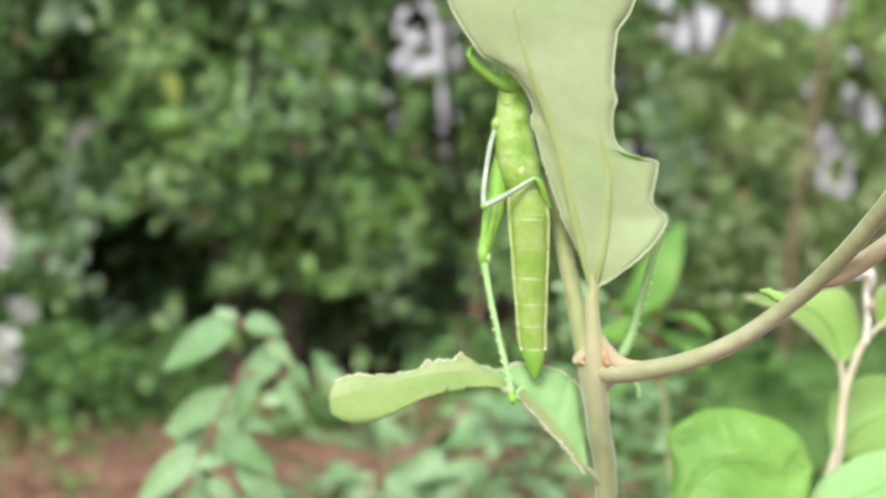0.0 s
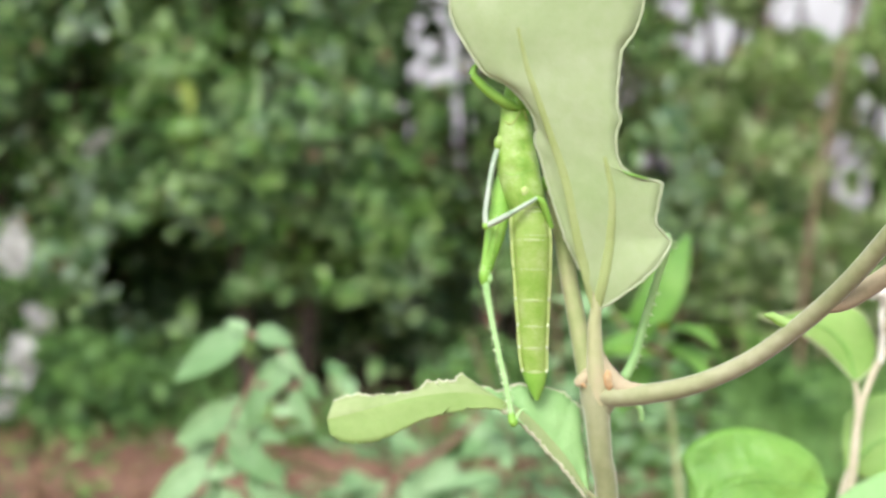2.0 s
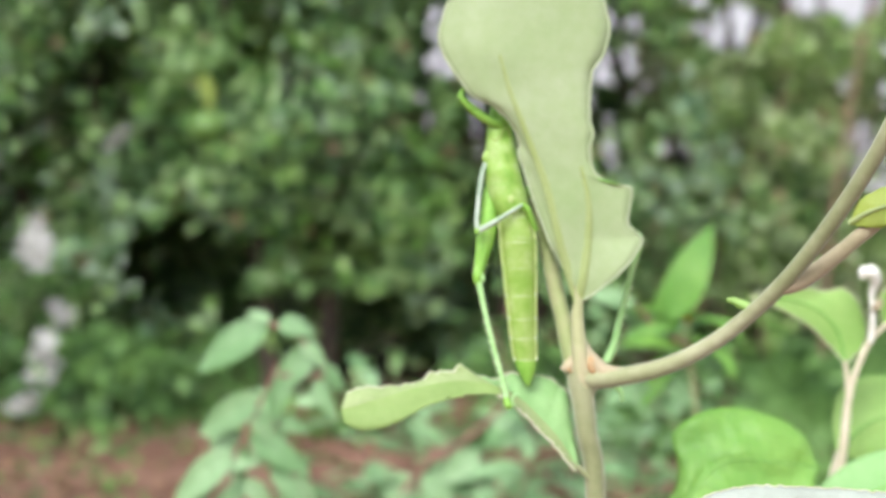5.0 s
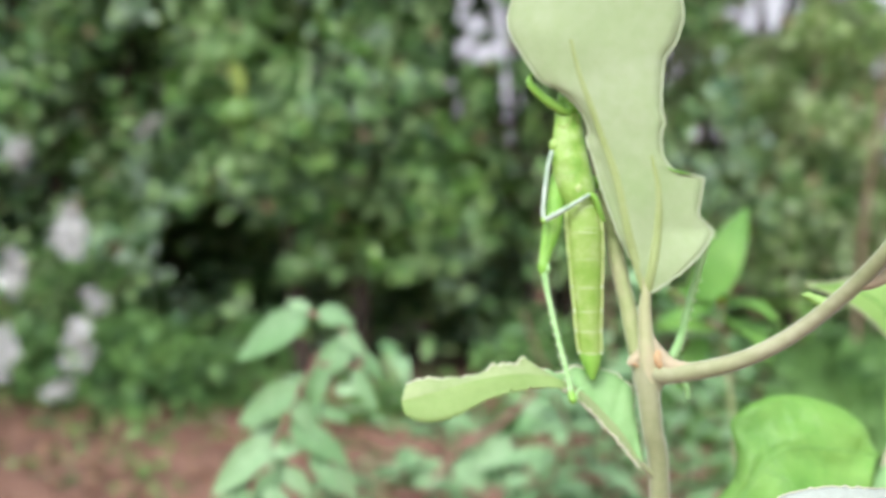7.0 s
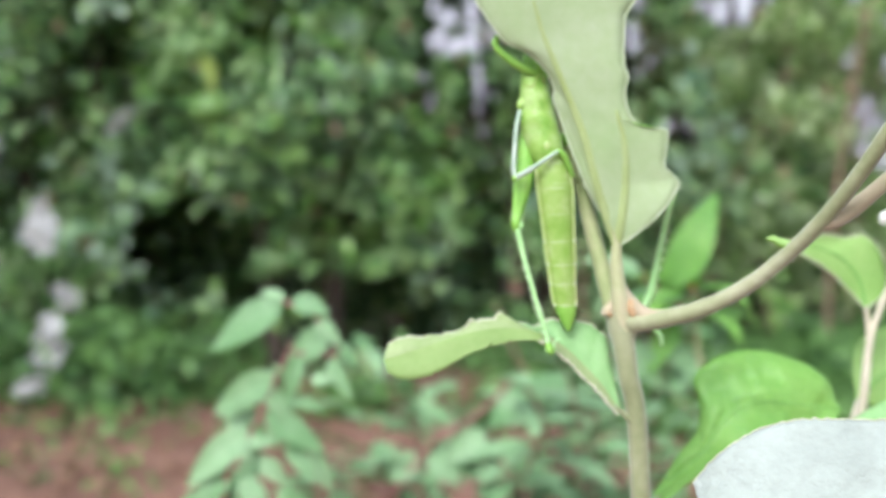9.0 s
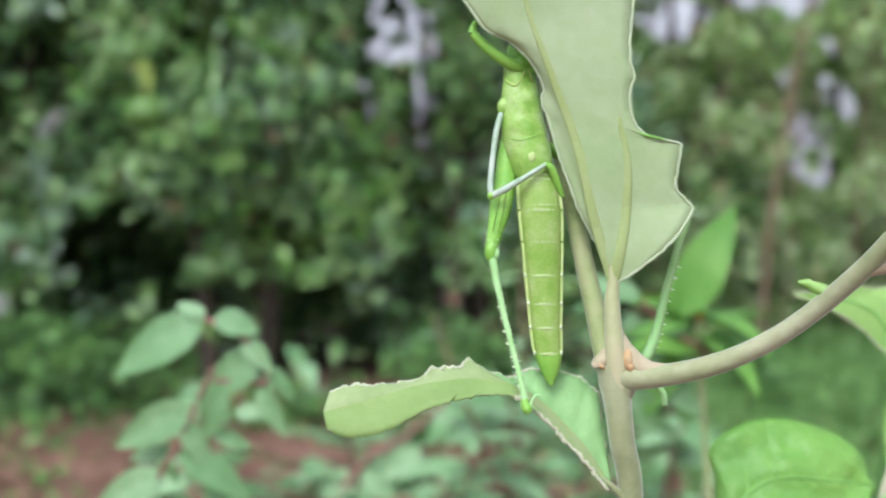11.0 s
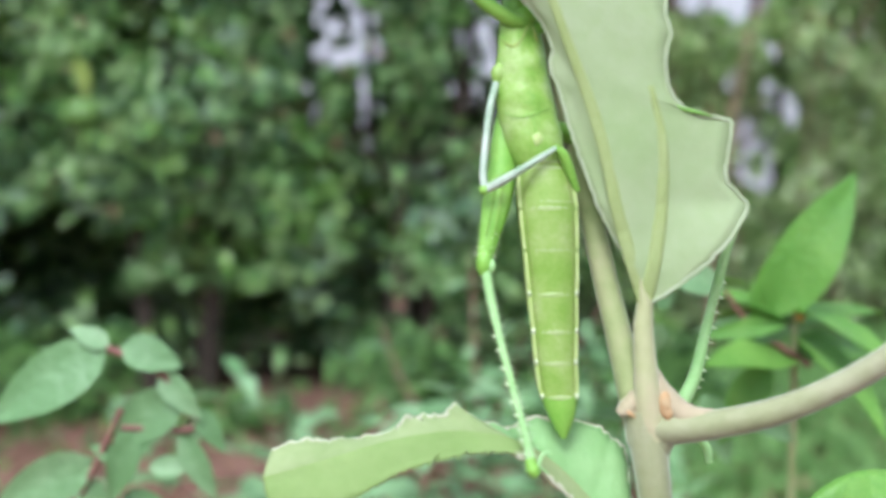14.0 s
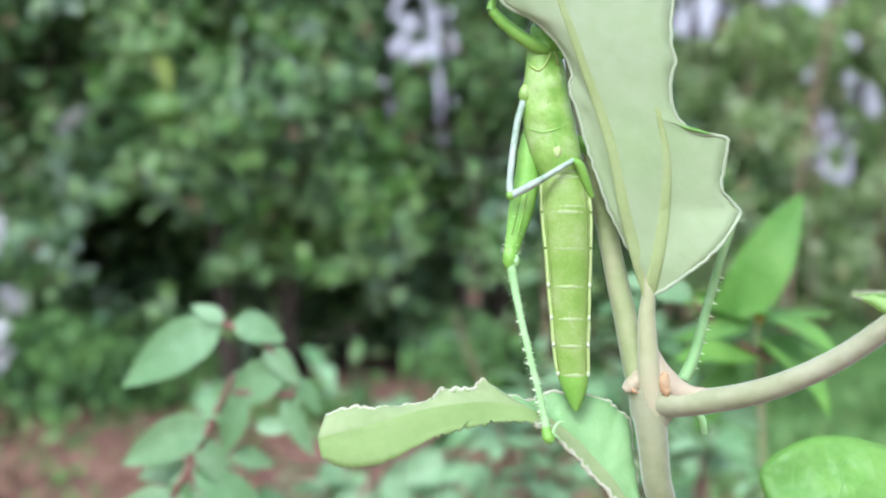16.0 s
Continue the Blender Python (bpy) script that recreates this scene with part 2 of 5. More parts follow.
M_PINKISH = material("pinkish_stem_tissue", [(0.29, 0.25, 0.145), (0.40, 0.31, 0.215)], 150, 0.8, 0, 0.12, 900, sheen=0.35)
M_SCAR = material("leaf_scar", [(0.30, 0.15, 0.07), (0.42, 0.25, 0.12), (0.42, 0.31, 0.18)], 500, 0.8)
M_BUD = material("woolly_bud", [(0.72, 0.68, 0.62), (0.85, 0.82, 0.78)], 400, 0.95, 0.1, 0.6, 1500)
M_BODY = material("insect_belly", [(0.27, 0.435, 0.065), (0.355, 0.495, 0.115), (0.47, 0.57, 0.22)], 330, 0.45, 0.35, 0.04, 1500)
M_THORAX = material("insect_thorax", [(0.22, 0.42, 0.05), (0.33, 0.50, 0.10), (0.46, 0.585, 0.22)], 260, 0.45, 0.3, 0.15, 1500)
M_RIDGE = material("insect_ridge", [(0.42, 0.525, 0.16), (0.54, 0.61, 0.27)], 400, 0.5, 0.2)
M_SPOT = material("insect_joint_spot", [(0.52, 0.58, 0.34), (0.62, 0.66, 0.46)], 400, 0.5, 0.1)
M_JOINT = material("insect_segment_seam", [(0.42, 0.53, 0.19), (0.50, 0.58, 0.28)], 300, 0.5, 0.3)
M_STRIPE = material("insect_side_stripe", [(0.22, 0.26, 0.06), (0.32, 0.36, 0.11)], 400, 0.5, 0.1)
M_LEG = material("insect_leg", [(0.20, 0.42, 0.05), (0.32, 0.54, 0.10)], 300, 0.4, 0.2, 0.1, 1500)
M_SHIN = material("insect_shin", [(0.32, 0.56, 0.20), (0.46, 0.66, 0.32)], 300, 0.4, 0.2, 0.1, 1500)
M_PALE_LEG = material("insect_pale_leg", [(0.20, 0.31, 0.18), (0.36, 0.43, 0.33), (0.46, 0.50, 0.43)], 300, 0.35, 0.1, 0.1, 1500)
M_SPINE = material("insect_spine", [(0.60, 0.72, 0.42), (0.70, 0.78, 0.52)], 300, 0.4, 0.1)
M_COLLAR = material("insect_collar", [(0.25, 0.36, 0.06), (0.33, 0.40, 0.09)], 400, 0.5, 0.1)
M_EYE = material("insect_eye", [(0.06, 0.26, 0.12), (0.14, 0.38, 0.20)], 300, 0.3, 0)
M_HERB = material("herb_leaf", [(0.16, 0.29, 0.115), (0.30, 0.445, 0.235)], 40, 0.38, 0.3, 0.3, 300, per_piece=0.5)
M_HERB_UNDER = material("herb_leaf_underside", [(0.25, 0.40, 0.21), (0.36, 0.50, 0.31)], 40, 0.7, 0.3, 0.3, 300, per_piece=0.4)
M_BRIGHT = material("sapling_leaf", [(0.15, 0.34, 0.05), (0.25, 0.45, 0.09)], 40, 0.45, 0.45, 0.3, 300, per_piece=0.3)
M_RED = material("red_herb_stem", [(0.15, 0.06, 0.05), (0.26, 0.12, 0.09)], 200, 0.6)
M_HEDGE = material("hedge_leaf", [(0.05, 0.10, 0.03), (0.135, 0.275, 0.078), (0.275, 0.455, 0.165), (0.45, 0.61, 0.30)], 5.0, 0.35, 0.4, 0.1, 60, island=True, gloss=0.6)
M_HEDGE_PALE = material("bluish_hedge_leaf", [(0.10, 0.19, 0.10), (0.22, 0.34, 0.20), (0.40, 0.50, 0.38)], 5.0, 0.32, 0.3, 0.1, 60, island=True, gloss=0.8)
M_HEDGE_NEW = material("fresh_hedge_leaf", [(0.15, 0.31, 0.05), (0.26, 0.45, 0.11), (0.40, 0.57, 0.20)], 5.0, 0.35, 0.4, 0.1, 60, island=True)
M_HEDGE_FAR = material("far_hedge_leaf", [(0.12, 0.19, 0.055), (0.26, 0.38, 0.12), (0.43, 0.55, 0.23), (0.58, 0.68, 0.40)], 5.0, 0.35, 0.4, 0.1, 60, island=True, gloss=0.6)
M_TWIG = material("reddish_twig", [(0.16, 0.085, 0.06), (0.28, 0.17, 0.125)], 30, 0.8, 0, 0.4, 200)
# darker copy of the hedge leaf: the hedge's inner shade put into colour
M_HEDGE_DARK = material("inner_leaf_painted_shade", [(0.07, 0.14, 0.05), (0.18, 0.31, 0.12)], 2, 0.45, 0.4, 0.1, 60, island=True)
M_LOW = material("low_weed_leaf", [(0.05, 0.11, 0.03), (0.11, 0.21, 0.06), (0.18, 0.32, 0.09)], 5, 0.5, 0.35, 0.1, 60, island=True)
M_GRASS = material("grass_blade", [(0.10, 0.20, 0.05), (0.21, 0.36, 0.11)], 5, 0.5, 0.3, 0, 60, island=True)
M_WOOD = material("bush_bark", [(0.03, 0.022, 0.016), (0.08, 0.055, 0.04)], 20, 0.9, 0, 0.6, 120)
M_SOIL = material("red_soil", [(0.10, 0.046, 0.030), (0.175, 0.084, 0.057), (0.25, 0.137, 0.095)], 3.0, 0.95, 0, 0.8, 40)
M_LITTER = material("dry_leaf_litter", [(0.16, 0.08, 0.05), (0.32, 0.20, 0.13)], 6, 0.9, 0.1, 0.2, 60, island=True)
M_WHITE = material("pale_patch_white", [(0.70, 0.68, 0.71), (0.82, 0.80, 0.83)], 12, 0.5, 0.2, 0.3, 60)
M_WALL = material("pale_plaster", [(0.42, 0.40, 0.435), (0.53, 0.51, 0.55)], 2.0, 0.9, 0, 0.3, 60)
M_FRUIT = material("green_fruit_skin", [(0.06, 0.13, 0.02), (0.12, 0.20, 0.04)], 20, 0.45, 0, 0.4, 300)
M_ORANGE = material("orange_bud", [(0.50, 0.22, 0.05), (0.65, 0.34, 0.08)], 300, 0.6)
M_YELLOW = material("yellowing_leaf", [(0.34, 0.42, 0.08), (0.46, 0.54, 0.16)], 20, 0.5, 0.4)


# ---- shaping helpers ----
MM = 0.001


def part(name, bm, mats, parent=None, label="", smooth=True):
    """Link a bmesh as one mesh object, under a thing or a part of it."""
    me = bpy.data.meshes.new(name)
    if smooth:
        for f in bm.faces:
            f.smooth = True
    bm.to_mesh(me)
    bm.free()
    for m in (mats if isinstance(mats, (list, tuple)) else [mats]):
        me.materials.append(m)
    ob = new(name, me)
    ob.parent = parent
    return tagged(ob, label)


def empty(name, label, category, group="", kind=""):
    ob = new(name)
    ob.empty_display_size = 0.02
    return tagged(ob, label, category, group, kind)


def curve_points(pts, n):
    """n points along a smooth curve through pts."""
    p = np.array(pts, float)
    p = np.vstack([2 * p[0] - p[1], p, 2 * p[-1] - p[-2]])
    out = []
    for s in np.linspace(0, len(pts) - 1 - 1e-9, n):
        i = int(s)
        u = s - i
        a, b, c, d = p[i:i + 4]
        out.append(0.5 * (2 * b + (c - a) * u + (2 * a - 5 * b + 4 * c - d) * u * u + (3 * b - a - 3 * c + d) * u ** 3))
    return np.array(out)


def tube(pts, radii, n=24, sides=10, flat=1.0, lump=0.0, bm=None, caps=True):
    """A swept tube through pts (metres) whose radius follows radii; flat squeezes it in depth."""
    bm = bm or bmesh.new()
    c = curve_points(pts, n)
    r = np.interp(np.linspace(0, 1, n), np.linspace(0, 1, len(radii)), radii)
    rings = []
    side = Vector((0, 1, 0))
    for i in range(n):
        t = Vector(c[min(i + 1, n - 1)] - c[max(i - 1, 0)]).normalized()
        side = (side - t * side.dot(t))
        side = side.normalized() if side.length > 1e-6 else t.orthogonal().normalized()
        other = t.cross(side)
        ring = []
        for k in range(sides):
            a = 2 * math.pi * k / sides
            q = r[i] * (1 + lump * noise.noise(Vector(c[i]) / max(r[i] * 3, 1e-5) + Vector((k, 0, 0))))
            ring.append(bm.verts.new(Vector(c[i]) + side * (math.cos(a) * q * flat) + other * (math.sin(a) * q)))
        rings.append(ring)
    for a, b in zip(rings, rings[1:]):
        for k in range(sides):
            bm.faces.new((a[k], a[(k + 1) % sides], b[(k + 1) % sides], b[k]))
    if caps:
        for cap in (bm.faces.new(rings[0][::-1]), bm.faces.new(rings[-1])):
            for e in cap.edges:
                e.smooth = False
    return bm


def mm(pts):
    return [(x * MM, y * MM, z * MM) for x, y, z in pts]


def sheet(rails, n=44, across=6, thick=0.25 * MM, ripple=0.0, jag=0.0, seed=0, puff=0.0, upper=0):
    """A leaf blade between rails (edge, midrib, edge), with two faces of their own material and a rim."""
    bm = bmesh.new()
    cs = [curve_points(r, n) for r in rails]
    grid = []
    for i in range(n):
        row = []
        for j in range(len(cs) - 1):
            for k in range(across + (1 if j == len(cs) - 2 else 0)):
                u = k / across
                p = Vector(cs[j][i]) * (1 - u) + Vector(cs[j + 1][i]) * u
                edge = (1 - u) if j == 0 else u
                other = Vector(cs[0][i]) - Vector(cs[-1][i])
                w = other.length
                out = other.normalized() if w > 1e-7 else Vector((0, 0, 0))
                if j:
                    out = -out
                jit = noise.noise(Vector((i * 0.9 + seed * 7.3, j * 5.1, seed))) + 0.6 * noise.noise(Vector((i * 2.3 + seed, j * 3.3, 4.0)))
                p += out * (jag * jit * edge ** 6)
                p.y += ripple * noise.noise(Vector((i / n * 5, (j + u) * 1.7, seed * 3.1))) - puff * math.sin(math.pi * u) * min(1, w / 0.01)
                row.append(p)
        grid.append(row)
    top = [[bm.verts.new(p) for p in row] for row in grid]
    for a, b in zip(top, top[1:]):
        for k in range(len(a) - 1):
            bm.faces.new((a[k], a[k + 1], b[k + 1], b[k]))
    bm.normal_update()
    low = [[bm.verts.new(v.co - v.normal * thick) for v in row] for row in top]
    for i, (a, b) in enumerate(zip(low, low[1:])):
        for k in range(len(a) - 1):
            bm.faces.new((a[k], b[k], b[k + 1], a[k + 1])).material_index = 1 if not upper else (2 if i < upper and k < across else (3 if i >= upper * 0.9 and k >= across else 1))
    ring_a = [r[0] for r in top] + top[-1][1:] + [r[-1] for r in top[-2::-1]] + top[0][-2:0:-1]
    ring_b = [r[0] for r in low] + low[-1][1:] + [r[-1] for r in low[-2::-1]] + low[0][-2:0:-1]
    for i in range(len(ring_a)):
        j = (i + 1) % len(ring_a)
        bm.faces.new((ring_a[i], ring_a[j], ring_b[j], ring_b[i])).material_index = 1 if upper else 0
    return bm, grid


def blade(name, rails, mats, parent, label="", vein=True, margin=True, low_margin=1.0, margin_r=0.14, margin_flat=1.0, rim_mat=None, veins=(), traced=(), vein_mat=None, vein_r=0.4, rib=0.5, **kw):
    """A leaf with its midrib, margin and side veins as pieces of it."""
    rails = [mm(r) for r in rails]
    vein_mat = vein_mat or M_VEIN
    bm, grid = sheet(rails, **kw)
    leaf = part(name, bm, mats, parent, label)
    n = len(grid)
    if vein:
        mid = len(grid[0]) // 2
        part("midrib", tube([tuple(grid[i][mid]) for i in range(0, n, 3)], [rib * MM, 0.2 * MM], 40, 8), vein_mat, leaf)
    if margin:
        for k in (0, -1):
            rim = [tuple(grid[i][k]) for i in range(0, n if k == 0 else int(n * low_margin))]
            part("margin", tube(rim, [margin_r * MM] * 2, len(rim) * 2, 8, flat=margin_flat, lump=0.7 * margin_flat), rim_mat or M_MARGIN, leaf)
    for i0, i1, k1 in veins:
        mid = len(grid[0]) // 2
        m = len(range(mid, k1, 1 if k1 > mid else -1))
        path = []
        for s in range(m + 1):
            u = s / m
            path.append(tuple(grid[int(round(i0 + (i1 - i0) * u))][mid + (s if k1 > mid else -s)]))
        part("side_vein", tube(path, [vein_r * MM, 0.1 * MM], 20, 6), vein_mat, leaf)
    if traced:
        flat = np.array([tuple(p) for row in grid for p in row])
    for k, (pts, wide) in enumerate(traced):
        path = []
        for x, _, z in curve_points(mm([(x, 0.0, z) for x, z in pts]), 44):
            d = np.hypot(flat[:, 0] - x, flat[:, 2] - z)
            near = np.argsort(d)[:5]
            w = 1 / (d[near] + 1e-5)
            path.append((x, float((flat[near, 1] * w).sum() / w.sum()) + 0.02 * MM, z))
        path = [path[0]] + [(b[0], (a[1] + b[1] + c[1]) / 3, b[2]) for a, b, c in zip(path, path[1:], path[2:])] + [path[-1]]
        part("midrib" if k == 0 else "side_vein", tube(path, [wide * MM, wide * 0.95 * MM, wide * 0.8 * MM, wide * 0.4 * MM], 80, 14, flat=0.3), vein_mat, leaf)
    return leaf


# ---- ground ----
def ground():
    bm = bmesh.new()
    xs = np.concatenate([[-600, -120, -30, -10], np.linspace(-5, 5, 90), [10, 30, 120, 600]])
    ys = np.concatenate([[-600, -120, -30, -8], np.linspace(-2, 7, 90), [12, 30, 120, 600]])
    vs = [[bm.verts.new((x, y, 0.02 * noise.noise(Vector((x * 1.3, y * 1.3, 0))) + 0.008 * noise.noise(Vector((x * 9, y * 9, 3))))) for x in xs] for y in ys]
    for a, b in zip(vs, vs[1:]):
        for k in range(len(xs) - 1):
            bm.faces.new((a[k], a[k + 1], b[k + 1], b[k]))
    return tagged(part("ground", bm, M_SOIL), "bare reddish-brown soil with scattered litter", "ground", kind="structure")


ground()


# ---- leaves by the thousand ----
def leaf_cloud(name, centres, normals, lengths, widths, mat, parent=None, fold=0.25, label=""):
    """One mesh of many small pointed leaves, each two folded quads."""
    n = len(centres)
    nrm = normals / np.linalg.norm(normals, axis=1)[:, None]
    ref = np.random.normal(size=(n, 3))
    d = np.cross(nrm, ref)
    d /= np.linalg.norm(d, axis=1)[:, None]
    s = np.cross(nrm, d)
    L, W = lengths[:, None], widths[:, None]
    base = centres - d * L / 2
    tip = centres + d * L / 2 - nrm * L * 0.12
    la = centres - d * L * 0.12 + s * W / 2 + nrm * W * fold
    lb = centres + d * L * 0.22 + s * W * 0.36 + nrm * W * fold * 0.7
    ra = centres - d * L * 0.12 - s * W / 2 + nrm * W * fold
    rb = centres + d * L * 0.22 - s * W * 0.36 + nrm * W * fold * 0.7
    verts = np.stack([base, tip, la, lb, ra, rb], 1).reshape(-1, 3)
    faces = []
    for i in range(n):
        o = 6 * i
        faces += [(o, o + 2, o + 3, o + 1), (o, o + 1, o + 5, o + 4)]
    me = bpy.data.meshes.new(name)
    me.from_pydata(verts.tolist(), [], faces)
    me.materials.append(mat)
    ob = new(name, me)
    ob.parent = parent
    return tagged(ob, label, kind="stuff")


GAPS = [(0.04, 1.20, 0.12, 0.20), (-0.08, 0.95, 0.055, 0.10), (0.10, 0.93, 0.06, 0.17), (0.50, 1.10, 0.16, 0.29), (0.86, 1.33, 0.19, 0.19), (1.15, 1.34, 0.23, 0.20), (0.75, 0.77, 0.09, 0.10), (1.36, 0.90, 0.13, 0.22), (0.3, 1.5, 0.24, 0.14)]


def open_place(x, y, z):
    """Hollows and gaps in the hedge."""
    px = x * 4.0 / max(y, 0.1)
    pz = 0.6 + (z - 0.6) * 4.0 / max(y, 0.1)
    if ((px + 0.875) / 0.25) ** 2 + ((pz - 0.465) / 0.16) ** 2 < 1 + 1.0 * noise.noise(Vector((px * 5, y * 2, pz * 5))) + 0.7 * noise.noise(Vector((px * 14, y * 5, pz * 14))) and y < 4.75:
        return y < 4.35 or noise.noise(Vector((px * 13, y * 9, pz * 13))) < 0.3
    if -0.75 < px < 0.32 and y < 4.6 and ((pz - 0.27) / (0.10 + 0.05 * noise.noise(Vector((px * 4, 1.0, 2.0))))) ** 2 < 1 + 0.8 * noise.noise(Vector((px * 9, y * 3, pz * 9))):
        return noise.noise(Vector((px * 11, y * 6, pz * 11))) < 0.28
    for gx, gz, a, b in GAPS:
        if ((px - gx) / a) ** 2 + ((pz - gz) / b) ** 2 < 1 + 0.8 * noise.noise(Vector((px * 6, pz * 6, 1))):
            k = 8 if gx > 0.6 else 15
            return noise.noise(Vector((px * k, 3.0, pz * k))) + 0.6 * noise.noise(Vector((px * 3 * k, 8.0, pz * 3 * k))) > (-0.3 if gx < 0.3 else (-0.2 if gz > 1.05 else 0.06))
    return False


def bush(name, x0, y0, height, spread, sprigs, mat, label, size=(0.032, 0.064), sparse=-0.04):
    """A leafy shrub: trunks, limbs and a crown of sprigs."""
    top = empty(name, label, "shrub", "hedge shrubs")
    top.location = (x0, y0, 0)
    rng = np.random.default_rng(int(abs(x0 * 100 + y0 * 10)) + 5)
    for k in range(3):
        a = rng.uniform(-1, 1, 3)
        pts = [(a[0] * 0.1, a[1] * 0.1, -0.05), (a[0] * 0.18, a[1] * 0.15, height * 0.3), (a[0] * spread * 0.6, a[1] * 0.25, height * 0.6), (a[0] * spread * 0.9, a[1] * 0.3, height * 0.92)]
        trunk = part("trunk", tube(pts, [0.035, 0.025, 0.015, 0.006], 16, 8, lump=0.3), M_WOOD, top)
        for j in range(3):
            q = pts[1 + j % 2]
            b = rng.uniform(-1, 1, 3)
            part("limb", tube([q, (q[0] + b[0] * 0.2, q[1] - 0.15, q[2] + 0.15), (q[0] + b[0] * 0.45, q[1] - 0.3 * abs(b[1]), q[2] + 0.3 + 0.2 * b[2])], [0.014, 0.009, 0.004], 10, 6, lump=0.3), M_WOOD, trunk)
    if mat is M_HEDGE_FAR:
        for k in range(7):
            a, b = rng.uniform(-1, 1), rng.uniform(-0.45, 0.1)
            part("twig", tube([(a * spread, b, 0.0), (a * spread + rng.normal(0, 0.05), b - 0.03, 0.5), (a * spread + rng.normal(0, 0.12), b, 1.1), (a * spread + rng.normal(0, 0.25), b + 0.05, 1.9)], [0.011, 0.009, 0.007, 0.004], 16, 6, lump=0.2), M_TWIG, top)
    C, N, K = [], [], []
    made = 0
    while made < sprigs:
        c = np.array([rng.normal(0, spread * 0.55), rng.uniform(-0.45, 0.5), rng.uniform(0.12, height)])
        c[1] += 0.34 * max(0.0, 0.85 - c[2]) - 0.08 * min(1.0, max(0.0, (c[2] - 0.75) / 0.8))
        w = Vector((x0 + c[0], y0 + c[1], c[2]))
        if noise.noise(w * 2.6) + 0.6 * noise.noise(w * 6.5) < sparse or abs(c[0]) > spread * 1.6:
            continue
        made += 1
        k = rng.integers(14, 26)
        p = c + rng.normal(0, 1, (k, 3)) * np.array([0.06, 0.05, 0.05])
        ok = [not open_place(x0 + q[0], y0 + q[1], q[2]) for q in p]
        p = p[ok]
        out = rng.normal(0, 0.65, (len(p), 3)) + np.array([0, -0.55, 0.75])
        C.append(p)
        N.append(out)
        patch = noise.noise(w * 2.2 + Vector((9, 4, 1))) + rng.normal(0, 0.42)
        K.append(np.full(len(p), 1 if patch > 0.52 else (2 if patch < -0.66 else 0)))
    C, N, K = np.vstack(C), np.vstack(N), np.concatenate(K)
    L = rng.uniform(*size, len(C))
    W = L * rng.uniform(0.42, 0.6, len(C))
    K[(rng.random(len(K)) < 0.035) & (K == 0)] = 3
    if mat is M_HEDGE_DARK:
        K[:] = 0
    if mat is M_HEDGE_FAR:
        K[K == 1] = 0
    for k, (part_name, m) in enumerate((("crown", mat), ("pale_foliage", M_HEDGE_PALE), ("fresh_foliage", M_HEDGE_NEW), ("withered_foliage", M_LITTER))):
        if (K == k).any():
            leaf_cloud(part_name, C[K == k], N[K == k], L[K == k], W[K == k], m, top)
    return top


def hedge():
    rows = [(-3.2, 4.2), (-2.45, 4.1), (-1.75, 4.15), (-1.25, 4.25), (-0.5, 4.15), (0.2, 4.3), (0.8, 4.9), (1.45, 5.7), (2.2, 6.2), (3.0, 6.5), (3.9, 6.5)]
    for i, (x, y) in enumerate(rows):
        bush("hedge_shrub", x, y, 2.4 + 0.25 * math.cos(i * 1.7), 0.55 if x < 0.5 else 0.7, 1000 if x < 0.5 else 900, M_HEDGE if x < 0.5 else M_HEDGE_FAR, "dense green glossy-leaved shrub of the hedge" if x < 0.5 else "open light green shrub with slender reddish stems")
    # backing row added, coloured dark so gaps in the hedge look shaded
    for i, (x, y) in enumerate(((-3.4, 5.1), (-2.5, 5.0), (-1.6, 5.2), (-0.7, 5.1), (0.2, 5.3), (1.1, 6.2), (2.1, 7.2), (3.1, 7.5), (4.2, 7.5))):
        bush("inner_shrub", x, y, 2.6, 0.75, 1000 if x < 0.6 else 120, M_HEDGE_DARK, "shrub deep within the hedge, shade painted into its dark green leaves", size=(0.07, 0.12), sparse=-0.6)


hedge()


def plaster_wall():
    """Pale wall beyond the hedge, glimpsed through its gaps."""
    bm = bmesh.new()
    bmesh.ops.create_cube(bm, size=1, matrix=Matrix.Translation((0, 9.5, 1.7)) @ Matrix.Diagonal((22, 0.24, 3.4, 1)))
    bmesh.ops.bevel(bm, geom=bm.edges[:], offset=0.02, segments=2, affect='EDGES')
    tagged(part("wall_north", bm, M_WALL, smooth=False), "pale lilac-grey plastered wall behind the hedge", "wall", kind="structure")


plaster_wall()


